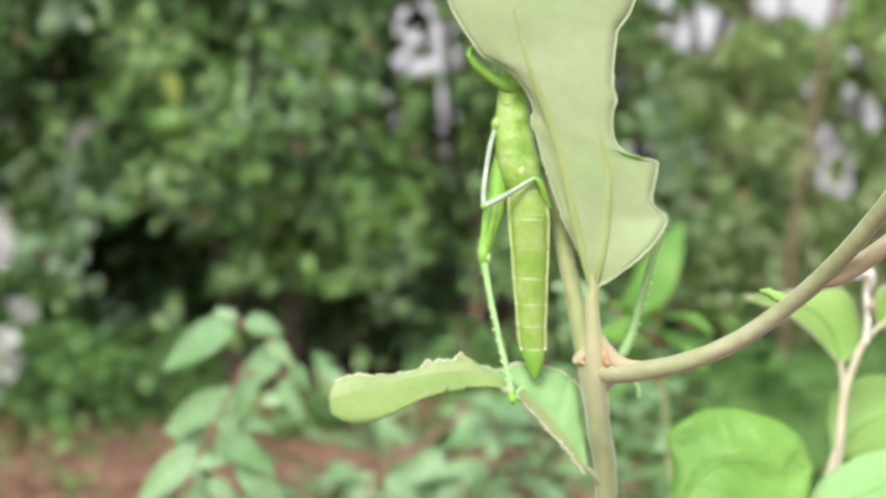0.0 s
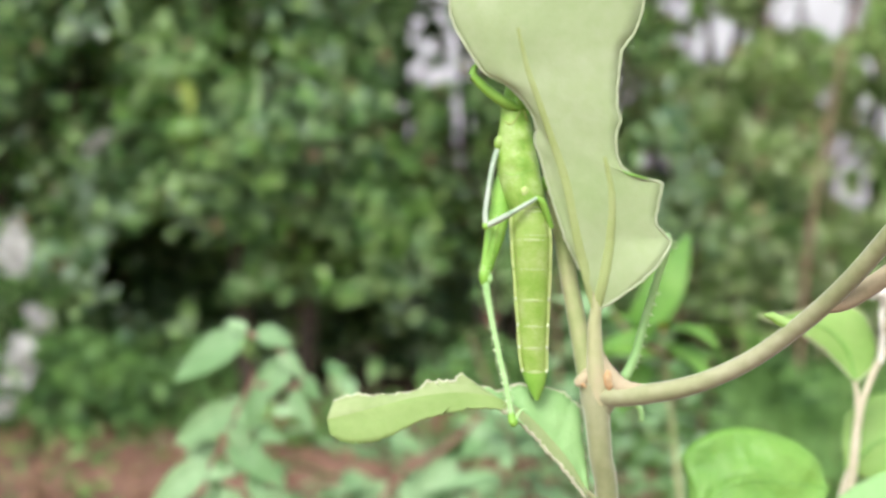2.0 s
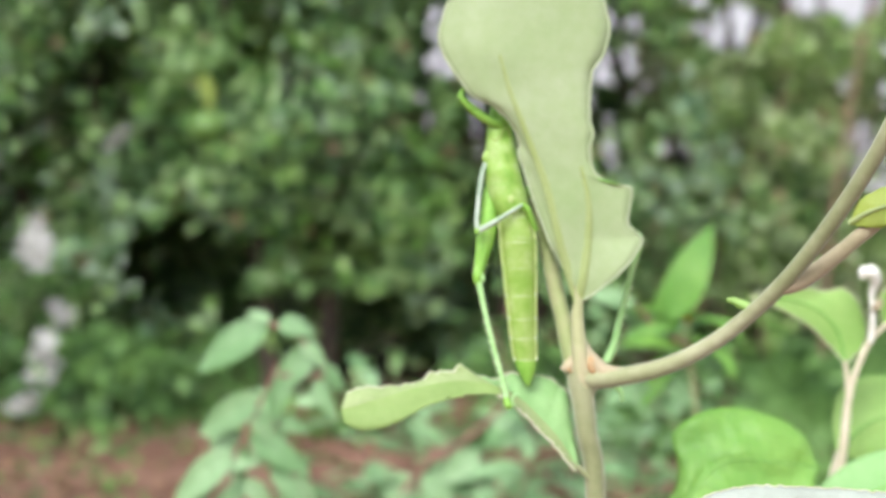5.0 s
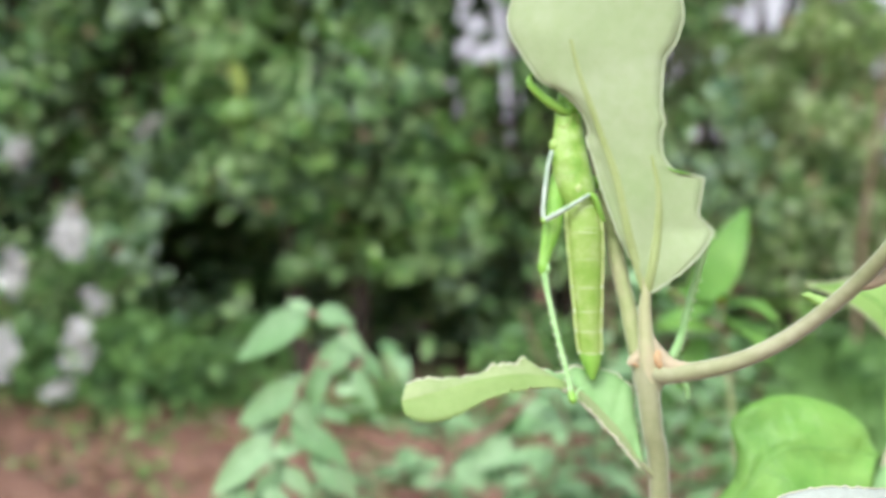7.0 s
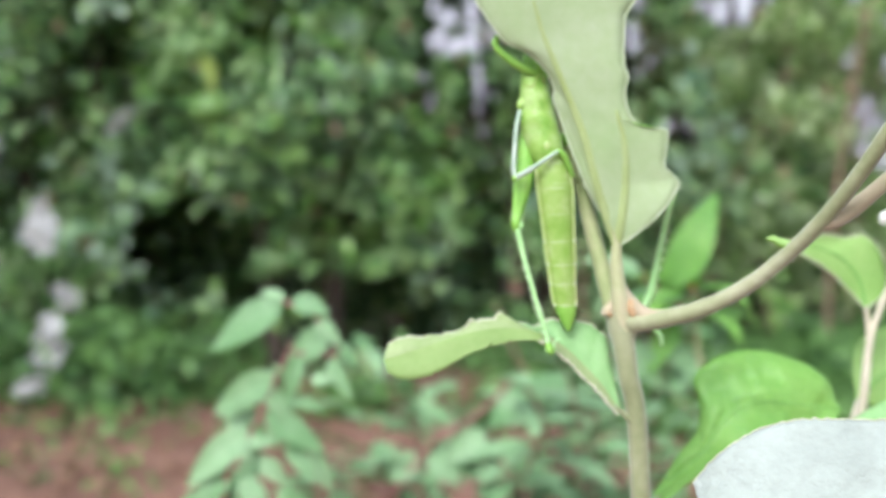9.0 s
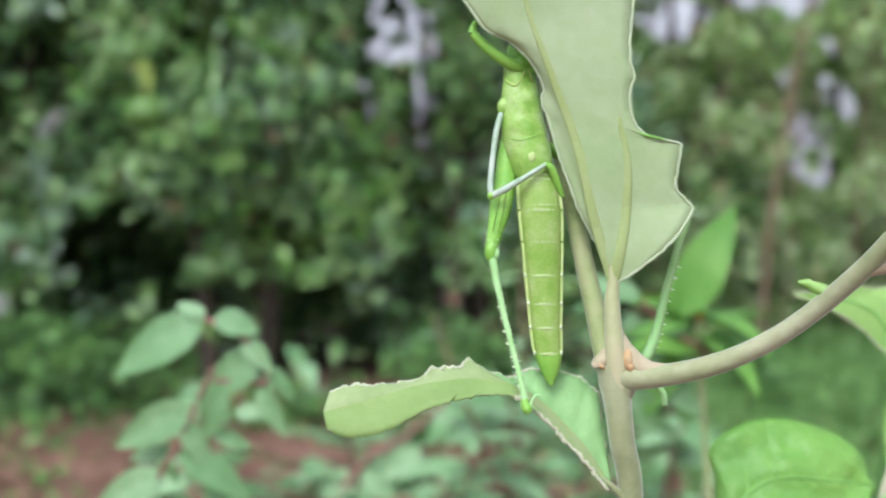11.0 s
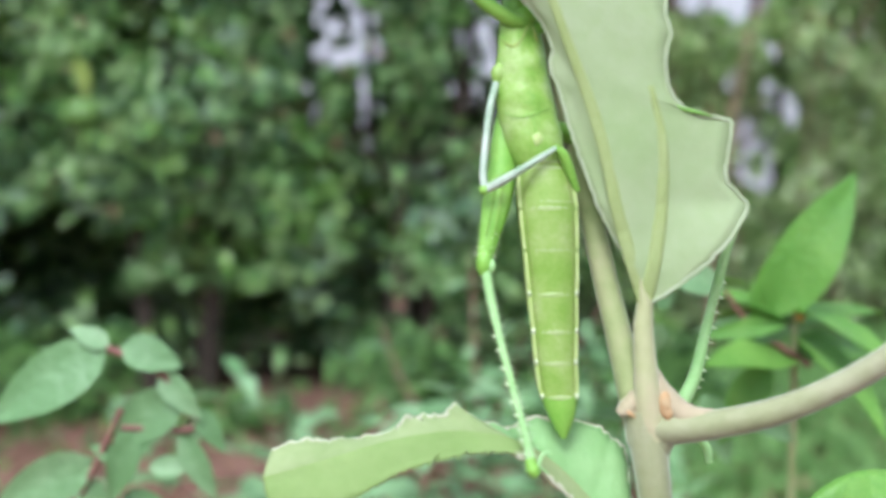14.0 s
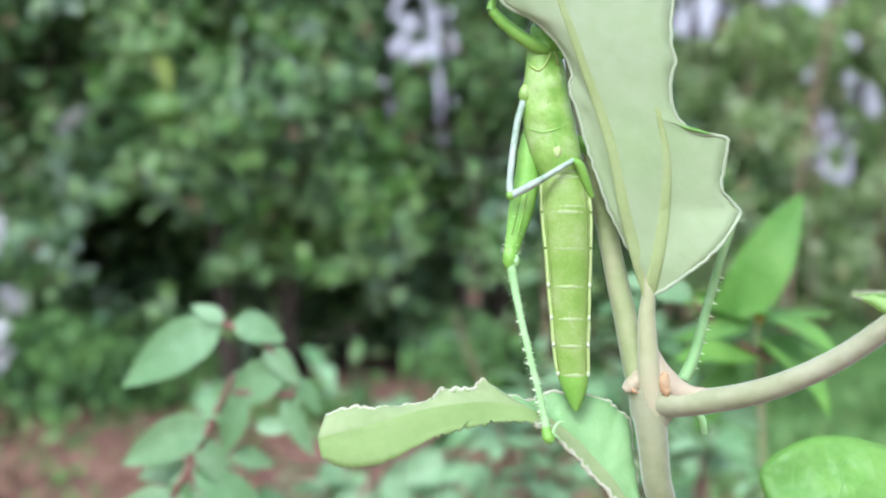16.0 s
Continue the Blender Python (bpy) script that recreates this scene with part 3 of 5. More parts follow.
def low_weeds():
    rng = np.random.default_rng(4)
    n = 11000
    x = rng.uniform(-2.8, 1.2, n)
    y = 3.85 - 0.85 * rng.random(n) ** 2.4
    keep = np.array([noise.noise(Vector((a * 2.6, b * 2.0, 7))) + 0.5 * noise.noise(Vector((a * 9, b * 7, 2))) > -0.12 + 0.55 * (3.75 - b) for a, b in zip(x, y)])
    z = rng.random(n) ** 1.4 * 0.26 * (0.35 + 0.7 * np.maximum(np.sin(x * 4 + 1) ** 2, np.exp(-((x + 1.05) / 0.28) ** 2)))
    C = np.stack([x, y, z + 0.01], 1)[keep]
    N = rng.normal(0, 0.6, C.shape) + np.array([0, -0.3, 0.9])
    L = rng.uniform(0.03, 0.065, len(C))
    m = 2000
    sx, sy = rng.uniform(-2.4, 0.8, m), 3.75 - 1.9 * rng.random(m) ** 1.6
    on = np.array([noise.noise(Vector((a * 1.7, b * 1.7, 12))) > 0.05 for a, b in zip(sx, sy)])
    sp = np.stack([sx, sy, 0.03 + 0.03 * rng.random(m)], 1)[on]
    C = np.vstack([C, sp])
    N = np.vstack([N, rng.normal(0, 0.5, sp.shape) + np.array([0, 0, 1])])
    L = np.concatenate([L, rng.uniform(0.02, 0.045, len(sp))])
    tagged(leaf_cloud("low_weeds", C, N, L, L * 0.55, M_LOW), "light green low weeds along the hedge foot", "weeds", kind="stuff")


low_weeds()


def grass():
    rng = np.random.default_rng(9)
    n = 90000
    x = rng.uniform(0.1, 6.0, n)
    y = rng.uniform(0.5, 7.5, n)
    edge = np.array([0.25 * noise.noise(Vector((a * 0.8, b * 0.8, 5))) + 0.1 * noise.noise(Vector((a * 3, b * 3, 8))) for a, b in zip(x, y)])
    keep = (x > 0.25 + 0.08 * y + 0.15 * np.sin(y * 3) + rng.normal(0, 0.12, n)) & (x < 4.6 + 3 * edge) & (y > 1.1 + 2 * edge)
    x, y = x[keep], y[keep]
    C = np.stack([x, y, rng.uniform(0.0, 0.05, len(x))], 1)
    N = rng.normal(0, 1, C.shape) * np.array([1, 1, 0.4])
    L = rng.uniform(0.05, 0.11, len(C))
    tagged(leaf_cloud("grass", C, N, L, L * 0.1, M_GRASS), "short green grass growing over the soil", "grass", kind="stuff")
    m = 2600
    C = np.stack([rng.uniform(-2.5, 2.0, m), rng.uniform(1.2, 3.9, m), np.full(m, 0.025)], 1)
    N = rng.normal(0, 0.3, C.shape) + np.array([0, 0, 1])
    L = rng.uniform(0.02, 0.06, m)
    tagged(leaf_cloud("leaf_litter", C, N, L, L * 0.45, M_LITTER), "dry brown leaf litter lying on the soil", "leaf litter", kind="stuff")


grass()


# ---- the swaying plant ----
def plant():
    top = empty("shrub_plant", "upright shrub with downy olive stem and chewed pale leaves", "plant")
    base = [(0.0, 0.0, -0.0), (1.5, 0.0, -11.0), (3.5, 2.0, -30.4), (4.0, 6.0, -120.0), (0.0, 10.0, -300.0), (-4.0, 12.0, -585.0)]
    stem = part("stem", tube(mm(base), [2.3 * MM, 1.95 * MM, 1.9 * MM, 2.3 * MM, 3.2 * MM, 4 * MM], 70, 16, lump=0.02), M_STEM, top, "grey-olive lower stem")
    upper = [(0.2, 0.8, -2.4), (-1.2, 1.3, 3.0), (-2.6, 1.8, 9.4), (-3.6, 2.2, 13.8), (-4.6, 2.6, 18.7), (-5.9, 3.2, 25.1), (-7.6, 4.0, 33.5), (-9.6, 4.6, 42.5), (-10.6, 5.0, 51.8), (-11.1, 5.0, 66.1), (-10.6, 5.0, 80.4)]
    part("upper_stem", tube(mm(upper), [2.1 * MM, 1.75 * MM, 1.55 * MM, 1.5 * MM, 1.45 * MM, 1.35 * MM, 1.25 * MM, 1.15 * MM, 1.1 * MM, 1.1 * MM, 1.0 * MM], 70, 16, lump=0.015), M_OLIVE, top)
    petiole = [(1.6, 0.6, -7.0), (1.0, -0.5, -2.4), (0.3, -1.4, 2.0), (0.0, -1.7, 6.0), (-0.2, -1.9, 9.6), (-0.1, -2.2, 12.6), (-0.9, -2.8, 16.0)]
    part("petiole", tube(mm(petiole), [1.6 * MM, 1.9 * MM, 1.5 * MM, 1.3 * MM, 1.15 * MM, 0.9 * MM, 0.35 * MM], 40, 14), M_PETIOLE, top)
    branch = [(0.3, 0.0, -1.9), (4.4, -1.4, -2.0), (9.0, -2.7, -1.2), (14.0, -4.2, 0.1), (19.0, -6.2, 2.3), (24.0, -9.0, 5.6), (29.0, -13.0, 10.4), (34.0, -19.0, 16.8), (39.0, -26.5, 25.7), (44.0, -35.0, 37.0), (47.0, -42.0, 48.0), (48.5, -48.0, 60.0)]
    part("branch", tube(mm(branch), [2.3 * MM, 1.72 * MM, 1.66 * MM, 1.6 * MM, 1.5 * MM, 1.45 * MM, 1.42 * MM, 1.42 * MM, 1.4 * MM, 1.35 * MM, 1.35 * MM, 1.3 * MM], 90, 16, lump=0.02), M_STEM, top, "side branch curving upward")
    part("axil", tube(mm([(0.2, -0.6, 7.2), (1.0, -0.7, 4.0), (2.4, -0.8, 1.4), (5.0, -1.2, -0.8), (8.6, -2.4, -1.0)]), [0.5 * MM, 1.1 * MM, 1.55 * MM, 1.6 * MM, 1.2 * MM], 30, 14), M_PINKISH, top, "pale pinkish flare where the branch leaves")
    fork = [(32.6, -17.0, 14.8), (35.0, -17.8, 15.4), (37.9, -18.0, 17.0), (42.2, -19.0, 20.4), (46.5, -20.0, 24.2), (55.0, -22.0, 31.5)]
    part("side_twig", tube(mm(fork), [1.3 * MM, 1.5 * MM, 1.35 * MM, 1.25 * MM], 24, 12, lump=0.06), M_PINKISH, top)
    # swollen joint with scars
    bm = bmesh.new()
    bmesh.ops.create_uvsphere(bm, u_segments=28, v_segments=18, radius=1)
    for v in bm.verts:
        v.co = Vector((v.co.x * 3.0 * MM, v.co.y * 2.4 * MM, v.co.z * 4.2 * MM)) * (1 + 0.06 * noise.noise(v.co * 1.5)) + Vector(mm([(1.0, 0.2, -2.2)])[0])
    part("joint", bm, M_STEM, top, "swollen stem joint")
    for c, r in (((2.2, -2.25, 0.9), (0.75, 0.45, 1.4)), ((2.5, -2.25, -0.1), (0.6, 0.4, 0.8))):
        bm = bmesh.new()
        bmesh.ops.create_uvsphere(bm, u_segments=18, v_segments=12, radius=1)
        for v in bm.verts:
            v.co = Vector((v.co.x * r[0], v.co.y * r[1], v.co.z * r[2])) * MM * (1 + 0.25 * noise.noise(v.co * 1.7)) + Vector(mm([c])[0])
        part("leaf_scar", bm, M_SCAR, top, "orange-brown leaf scar")
    nub = part("scar_nub", tube(mm([(-0.8, -0.6, 2.0), (-1.4, -0.8, 0.9), (-2.2, -1.0, 0.2), (-3.0, -1.1, -0.3)]), [0.7 * MM, 1.0 * MM, 0.95 * MM, 0.5 * MM], 20, 12, lump=0.3), M_PINKISH, top, "pink nub of a fallen leaf")
    part("leaf_scar", tube(mm([(-2.2, -1.7, 0.2), (-1.7, -1.8, -0.3), (-1.2, -1.8, -0.6)]), [0.15 * MM, 0.3 * MM, 0.15 * MM], 10, 8), M_SCAR, nub)
    # tall leaf seen from below
    left = [(-0.4, -2.3, 12.3), (-1.8, -2.4, 16.5), (-2.9, -2.5, 18.8), (-4.0, -2.5, 20.8), (-5.2, -2.5, 23.2), (-6.5, -2.5, 26.6), (-7.6, -2.5, 29.7), (-8.8, -2.6, 33.2), (-9.9, -2.8, 37.0), (-10.9, -3.0, 39.6), (-10.5, -3.2, 41.2), (-11.4, -3.5, 43.6), (-13.0, -3.8, 45.8), (-15.8, -4.0, 48.3), (-19.2, -4.4, 50.0), (-21.3, -4.8, 52.6), (-23.8, -5.0, 56.4), (-25.2, -5.2, 60.0), (-24.6, -5.4, 63.4), (-22.8, -5.6, 68.5), (-19.7, -5.8, 76.0), (-13.8, -6.0, 83.3)]
    mid = [(-0.1, -2.6, 12.4), (-1.5, -3.5, 16.5), (-2.5, -3.5, 19.9), (-3.5, -3.8, 23.4), (-4.2, -4.0, 26.8), (-5.0, -4.2, 30.2), (-6.0, -4.4, 33.7), (-7.3, -4.7, 37.4), (-8.6, -5.0, 40.8), (-10.0, -5.3, 44.4), (-11.3, -5.6, 47.6), (-12.7, -5.8, 51.4), (-14.2, -6.6, 57.0), (-15.6, -6.6, 63.0), (-15.8, -6.5, 71.9), (-13.6, -5.7, 83.5)]
    right = [(0.4, -2.3, 12.2), (3.2, -3.0, 14.1), (6.0, -3.3, 16.2), (8.5, -3.5, 18.6), (10.6, -3.3, 21.4), (11.6, -2.8, 23.6), (10.2, -3.2, 25.2), (9.1, -3.5, 26.6), (9.2, -3.5, 28.3), (9.5, -3.5, 30.4), (9.8, -3.3, 32.9), (8.4, -3.5, 33.4), (5.8, -3.8, 33.8), (3.5, -4.0, 35.2), (2.4, -4.2, 37.3), (2.1, -4.4, 40.1), (2.6, -4.5, 42.9), (2.1, -4.6, 45.7), (2.2, -4.6, 49.5), (2.8, -4.7, 54.5), (4.5, -4.8, 56.8), (5.8, -5.0, 62.5), (3.6, -5.6, 69.5), (-1.4, -6.0, 77.0), (-12.6, -6.0, 83.5)]
    blade("leaf", [left, mid, right], [M_UNDER_PALE, M_TOP], top, "tall chewed leaf showing its pale underside", n=90, across=8, jag=0.3 * MM, seed=1, puff=0.1 * MM, ripple=0.5 * MM, vein=False, margin_r=0.24, margin_flat=0.4, rim_mat=M_RIM, traced=(([(x, z) for x, _, z in mid[:-3]], 0.8), ([(0.0, 12.9), (0.9, 17.2), (1.5, 21.3), (1.8, 25.4), (1.8, 29.5), (1.4, 32.9), (0.4, 37.0)], 0.85)))
    # low leaf arching out over the ground
    upr = [(-0.2, 0.4, -17.9), (-0.7, 1.5, -14.2), (-1.0, 2.4, -11.3), (-1.4, 3.0, -8.5), (-1.5, 3.6, -5.8), (-2.1, 3.8, -4.5), (-3.3, 4.0, -3.7), (-4.6, 4.0, -2.5), (-7.6, 4.0, -1.7), (-10.2, 3.6, -1.5), (-12.3, 3.2, -1.2), (-14.1, 2.8, -2.0), (-15.9, 2.0, -2.4), (-17.4, 1.6, -1.7), (-18.7, 1.0, -1.7), (-19.7, 0.8, -0.9), (-20.9, 0.4, -0.2), (-21.9, 0.0, 0.6), (-22.7, 0.0, -0.4), (-23.9, 0.0, -0.7), (-25.3, 0.0, -0.6), (-26.5, 0.0, -0.9), (-27.2, 0.0, -0.5), (-27.9, 0.0, -1.6), (-29.1, 0.0, -2.3), (-30.7, 0.0, -2.9), (-32.0, 0.0, -2.9), (-32.7, 0.0, -3.3), (-35.0, 0.0, -3.2), (-36.5, 0.0, -3.6), (-38.5, 0.0, -3.4), (-41.0, 0.0, -3.8), (-42.8, 0.0, -4.5)]
    mdl = [(-0.5, 0.0, -18.4), (-3.5, 0.0, -13.5), (-6.5, 0.0, -10.0), (-10.0, -0.4, -6.5), (-14.1, -0.8, -3.7), (-18.6, -1.2, -2.5), (-23.5, -1.6, -2.3), (-29.5, -2.0, -3.3), (-35.4, -2.0, -5.0), (-43.6, -2.0, -7.2)]
    low = [(-0.7, -0.4, -19.1), (-4.2, -1.2, -14.6), (-7.5, -1.6, -11.0), (-10.9, -2.0, -7.6), (-14.2, -2.4, -5.0), (-18.6, -3.2, -4.5), (-23.6, -3.6, -5.3), (-28.5, -4.0, -6.8), (-33.9, -4.0, -9.7), (-39.3, -3.6, -10.8), (-42.9, -3.2, -9.6)]
    blade("leaf", [upr, mdl, low], [M_YOUNG, M_UNDER, M_MINT, M_UNDER_GREEN], top, "low leaf with ragged gnawed edge", margin_r=0.29, low_margin=0.42, rib=0.3, n=150, across=6, upper=71, jag=0.5 * MM, seed=2, ripple=0.6 * MM, veins=((76, 104, 1), (85, 117, 11), (106, 131, 1)), vein_r=0.22)
    part("petiole", tube(mm([(2.6, 0.5, -21.1), (1.0, 0.2, -19.5), (-1.1, 0.0, -17.4)]), [0.7 * MM, 0.6 * MM, 0.3 * MM], 10, 8), M_STEM, top)
    # pale downy leaf close to the lens
    blade("leaf", [[(8.5, -22.0, -27.8), (13.0, -24.0, -22.5), (18.6, -25.0, -19.1), (25.4, -26.0, -17.3), (33.3, -26.0, -17.5), (43.9, -26.0, -18.2), (54.5, -26.0, -19.5), (70.4, -26.0, -24.4)], [(8.6, -26.0, -30.5), (16.5, -30.0, -26.2), (26.3, -32.0, -24.5), (43.4, -32.0, -24.1), (69.8, -28.0, -24.8)], [(8.7, -30.0, -31.4), (16.8, -36.0, -31.6), (31.2, -38.0, -32.8), (50.3, -36.0, -31.6), (69.2, -30.0, -25.3)]], [M_DOWNY, M_DOWNY], top, "pale grey downy leaf catching the light", n=80, jag=0.35 * MM, seed=8, ripple=0.8 * MM, vein=False)
    blade("leaf", [[(44.0, -20.0, 26.0), (46.1, -21.0, 30.1), (51.6, -22.0, 32.3), (58.0, -23.0, 31.6)], [(44.0, -20.0, 25.8), (47.2, -22.0, 27.8), (51.7, -23.0, 29.1), (58.1, -23.0, 31.0)], [(44.2, -20.0, 25.6), (47.2, -22.0, 24.9), (52.6, -23.0, 25.9), (58.3, -23.0, 30.4)]], [M_YELLOWISH, M_YELLOWISH], top, "small yellow-green leaf beside the branch", n=24, jag=0.2 * MM, seed=9, margin=False)
    part("leaf_stub", tube(mm([(29.0, -12.8, 11.2), (27.6, -12.0, 12.0), (26.4, -11.4, 12.5), (25.2, -11.0, 12.8)]), [0.9 * MM, 0.85 * MM, 0.7 * MM, 0.3 * MM], 10, 8, lump=0.4), M_YOUNG, top, "pale green budding stub")
    return top


def young_shoot():
    """A second, younger shoot beyond the stem, with a woolly bud and fresh leaves."""
    top = empty("young_shoot", "pale downy young shoot with bright green leaves and woolly bud", "plant")
    shoot = [(58.0, 86.0, -590.0), (57.0, 86.0, -300.0), (60.0, 84.0, -140.0), (64.0, 81.0, -75.0), (66.6, 80.0, -47.6), (69.4, 80.0, -31.2), (70.7, 80.0, -19.0), (72.1, 80.0, -12.2), (75.5, 80.0, -4.0), (79.6, 80.0, 0.7), (85.7, 80.0, 4.1)]
    part("shoot", tube(mm(shoot), [3.0 * MM, 2.6 * MM, 2.0 * MM, 1.6 * MM, 1.35 * MM, 1.1 * MM, 0.95 * MM, 0.85 * MM, 0.75 * MM, 0.65 * MM, 0.55 * MM], 110, 10, lump=0.08), M_STEM_PINK, top, "pale downy young shoot")
    part("petiole", tube(mm([(71.0, 80.0, -17.2), (70.8, 80.0, -11.8), (70.2, 80.0, -7.6)]), [0.8 * MM, 0.6 * MM], 12, 8), M_STEM_PINK, top)
    part("bud_stalk", tube(mm([(76.2, 80.0, -3.4), (76.4, 79.0, 1.8), (75.9, 78.0, 6.3), (75.8, 78.0, 9.2)]), [0.7 * MM, 0.75 * MM, 0.6 * MM, 0.8 * MM], 16, 8), M_BUD, top)
    part("bud", tube(mm([(76.1, 78.0, 8.8), (76.3, 77.0, 11.6), (75.0, 76.0, 13.6), (73.2, 76.0, 13.4), (73.0, 76.0, 11.8)]), [0.8 * MM, 1.4 * MM, 1.6 * MM, 1.2 * MM, 0.6 * MM], 26, 12, lump=0.35), M_BUD, top, "curled white woolly bud")
    part("bract", tube(mm([(75.9, 78.5, 4.4), (77.0, 77.5, 5.6), (77.6, 77.0, 7.4)]), [0.5 * MM, 1.1 * MM, 0.5 * MM], 14, 10, lump=0.3), M_PINKISH, top, "small pinkish bract")
    blade("leaf", [[(69.9, 80.0, -7.9), (66.2, 80.0, -3.6), (60.6, 79.0, 1.4), (53.6, 77.5, 5.2), (46.5, 76.0, 7.8)], [(70.2, 80.5, -7.9), (69.0, 81.0, -1.4), (64.4, 80.5, 4.1), (56.6, 79.0, 7.0), (46.6, 76.0, 8.0)], [(70.6, 80.0, -7.9), (75.0, 82.0, -4.6), (76.9, 84.0, 0.6), (75.0, 85.0, 6.4), (71.6, 85.0, 9.4), (66.8, 84.0, 8.9), (61.0, 81.0, 9.6), (54.0, 78.5, 8.4), (46.7, 76.0, 8.3)]], [M_YOUNG, M_YOUNG], top, "small bright young leaf", n=30, jag=0.25 * MM, vein_mat=M_VEIN_DARK, seed=3, margin_r=0.18)
    blade("leaf", [[(79.2, 80.0, 0.7), (78.2, 80.0, 4.1), (78.4, 80.0, 8.2), (83.0, 80.0, 11.0), (91.2, 80.0, 11.0)], [(79.4, 80.0, 0.6), (83.0, 80.0, 4.1), (87.1, 80.0, 6.9), (91.4, 80.0, 10.7)], [(80.0, 80.0, 0.3), (85.7, 80.0, 0.1), (89.8, 80.0, 4.1), (91.7, 80.0, 10.4)]], [M_YOUNG, M_YOUNG], top, "small bright young leaf", n=24, jag=0.25 * MM, vein_mat=M_VEIN_DARK, seed=4, margin_r=0.18)
    blade("leaf", [[(71.8, 92.0, -30.3), (72.1, 95.0, -22.1), (75.5, 99.0, -16.1), (84.9, 101.0, -12.9), (95.8, 99.0, -15.3), (101.6, 92.0, -21.8)], [(72.4, 92.0, -31.0), (78.9, 92.0, -24.6), (87.4, 92.0, -21.8), (101.8, 92.0, -22.0)], [(73.3, 92.0, -31.7), (81.0, 90.0, -32.8), (92.3, 90.0, -30.0), (102.1, 92.0, -22.3)]], [M_YOUNG, M_YOUNG], top, "broad bright young leaf", n=30, jag=0.3 * MM, vein_mat=M_VEIN_DARK, seed=5, margin=False)
    blade("leaf", [[(15.6, 55.0, -46.6), (20.8, 56.5, -39.5), (25.8, 58.0, -33.5), (26.8, 60.0, -28.0), (26.0, 62.0, -22.0), (31.3, 64.0, -17.8), (39.9, 65.0, -16.4), (49.6, 65.0, -18.6), (56.6, 64.0, -23.0), (58.5, 62.0, -28.9)], [(16.0, 52.0, -46.9), (25.2, 53.5, -38.8), (32.2, 56.0, -30.1), (39.5, 58.0, -27.0), (48.9, 60.0, -28.0), (58.6, 62.0, -29.4)], [(16.8, 50.0, -47.4), (29.3, 50.0, -40.1), (39.3, 51.0, -41.0), (49.0, 54.0, -39.5), (55.8, 58.0, -36.0), (58.5, 62.0, -30.2)]], [M_TOP, M_YOUNG], top, "broad bright green leaf with puckered veins", n=40, across=8, jag=0.3 * MM, seed=6, ripple=2.6 * MM, margin=False, puff=1.0 * MM, veins=((10, 16, 1), (16, 22, 1), (22, 28, 1), (14, 20, 15)), vein_mat=M_VEIN_DARK, vein_r=0.25)
    blade("leaf", [[(58.2, 70.0, -45.5), (60.8, 72.0, -37.3), (67.4, 74.0, -31.7), (77.5, 76.0, -28.0), (89.6, 76.0, -28.0)], [(57.7, 66.0, -45.3), (66.8, 68.0, -38.6), (76.7, 70.0, -35.0), (89.8, 76.0, -28.6)], [(57.2, 60.0, -44.7), (68.0, 60.0, -43.4), (79.7, 64.0, -39.1), (90.1, 76.0, -29.3)]], [M_MINT, M_MINT], top, "broad bright young leaf", n=30, jag=0.3 * MM, vein_mat=M_VEIN_DARK, seed=7, margin=False)
    for pts in ([(62.6, 81.5, -92.0), (44.0, 72.0, -74.0), (26.0, 58.0, -57.0), (16.2, 52.0, -47.0)], [(64.4, 81.0, -72.0), (60.0, 72.0, -58.0), (57.7, 66.0, -45.3)], [(66.6, 80.0, -47.6), (69.0, 87.0, -38.0), (72.4, 92.0, -31.0)]):
        part("petiole", tube(mm(pts), [1.1 * MM, 0.9 * MM, 0.6 * MM], 16, 8), M_STEM_PINK, top)
    return top


# ---- the insect ----
def ellipsoid(c, r, lump=0.0, seg=18):
    bm = bmesh.new()
    bmesh.ops.create_uvsphere(bm, u_segments=seg, v_segments=seg * 2 // 3, radius=1)
    for v in bm.verts:
        v.co = Vector((v.co.x * r[0], v.co.y * r[1], v.co.z * r[2])) * MM * (1 + lump * noise.noise(v.co * 2)) + Vector(c) * MM
    return bm


def loft(rows, sides=22, flat=0.8, lump=0.0):
    """A body through rows of (x, y, z, half width) in millimetres."""
    bm = bmesh.new()
    rings = []
    for x, y, z, w in rows:
        rings.append([bm.verts.new(((x + w * math.cos(2 * math.pi * k / sides)) * MM, (y + w * flat * math.sin(2 * math.pi * k / sides)) * MM, z * MM)) for k in range(sides)])
    for ring in rings:
        for v in ring:
            v.co.y += lump * MM * (noise.noise(v.co * 420) + 0.7 * noise.noise(v.co * 1100)) * 2
    for a, b in zip(rings, rings[1:]):
        for k in range(sides):
            bm.faces.new((a[k], a[(k + 1) % sides], b[(k + 1) % sides], b[k]))
    for cap in (bm.faces.new(rings[0]), bm.faces.new(rings[-1][::-1])):
        for e in cap.edges:
            e.smooth = False
    bmesh.ops.recalc_face_normals(bm, faces=bm.faces)
    return bm


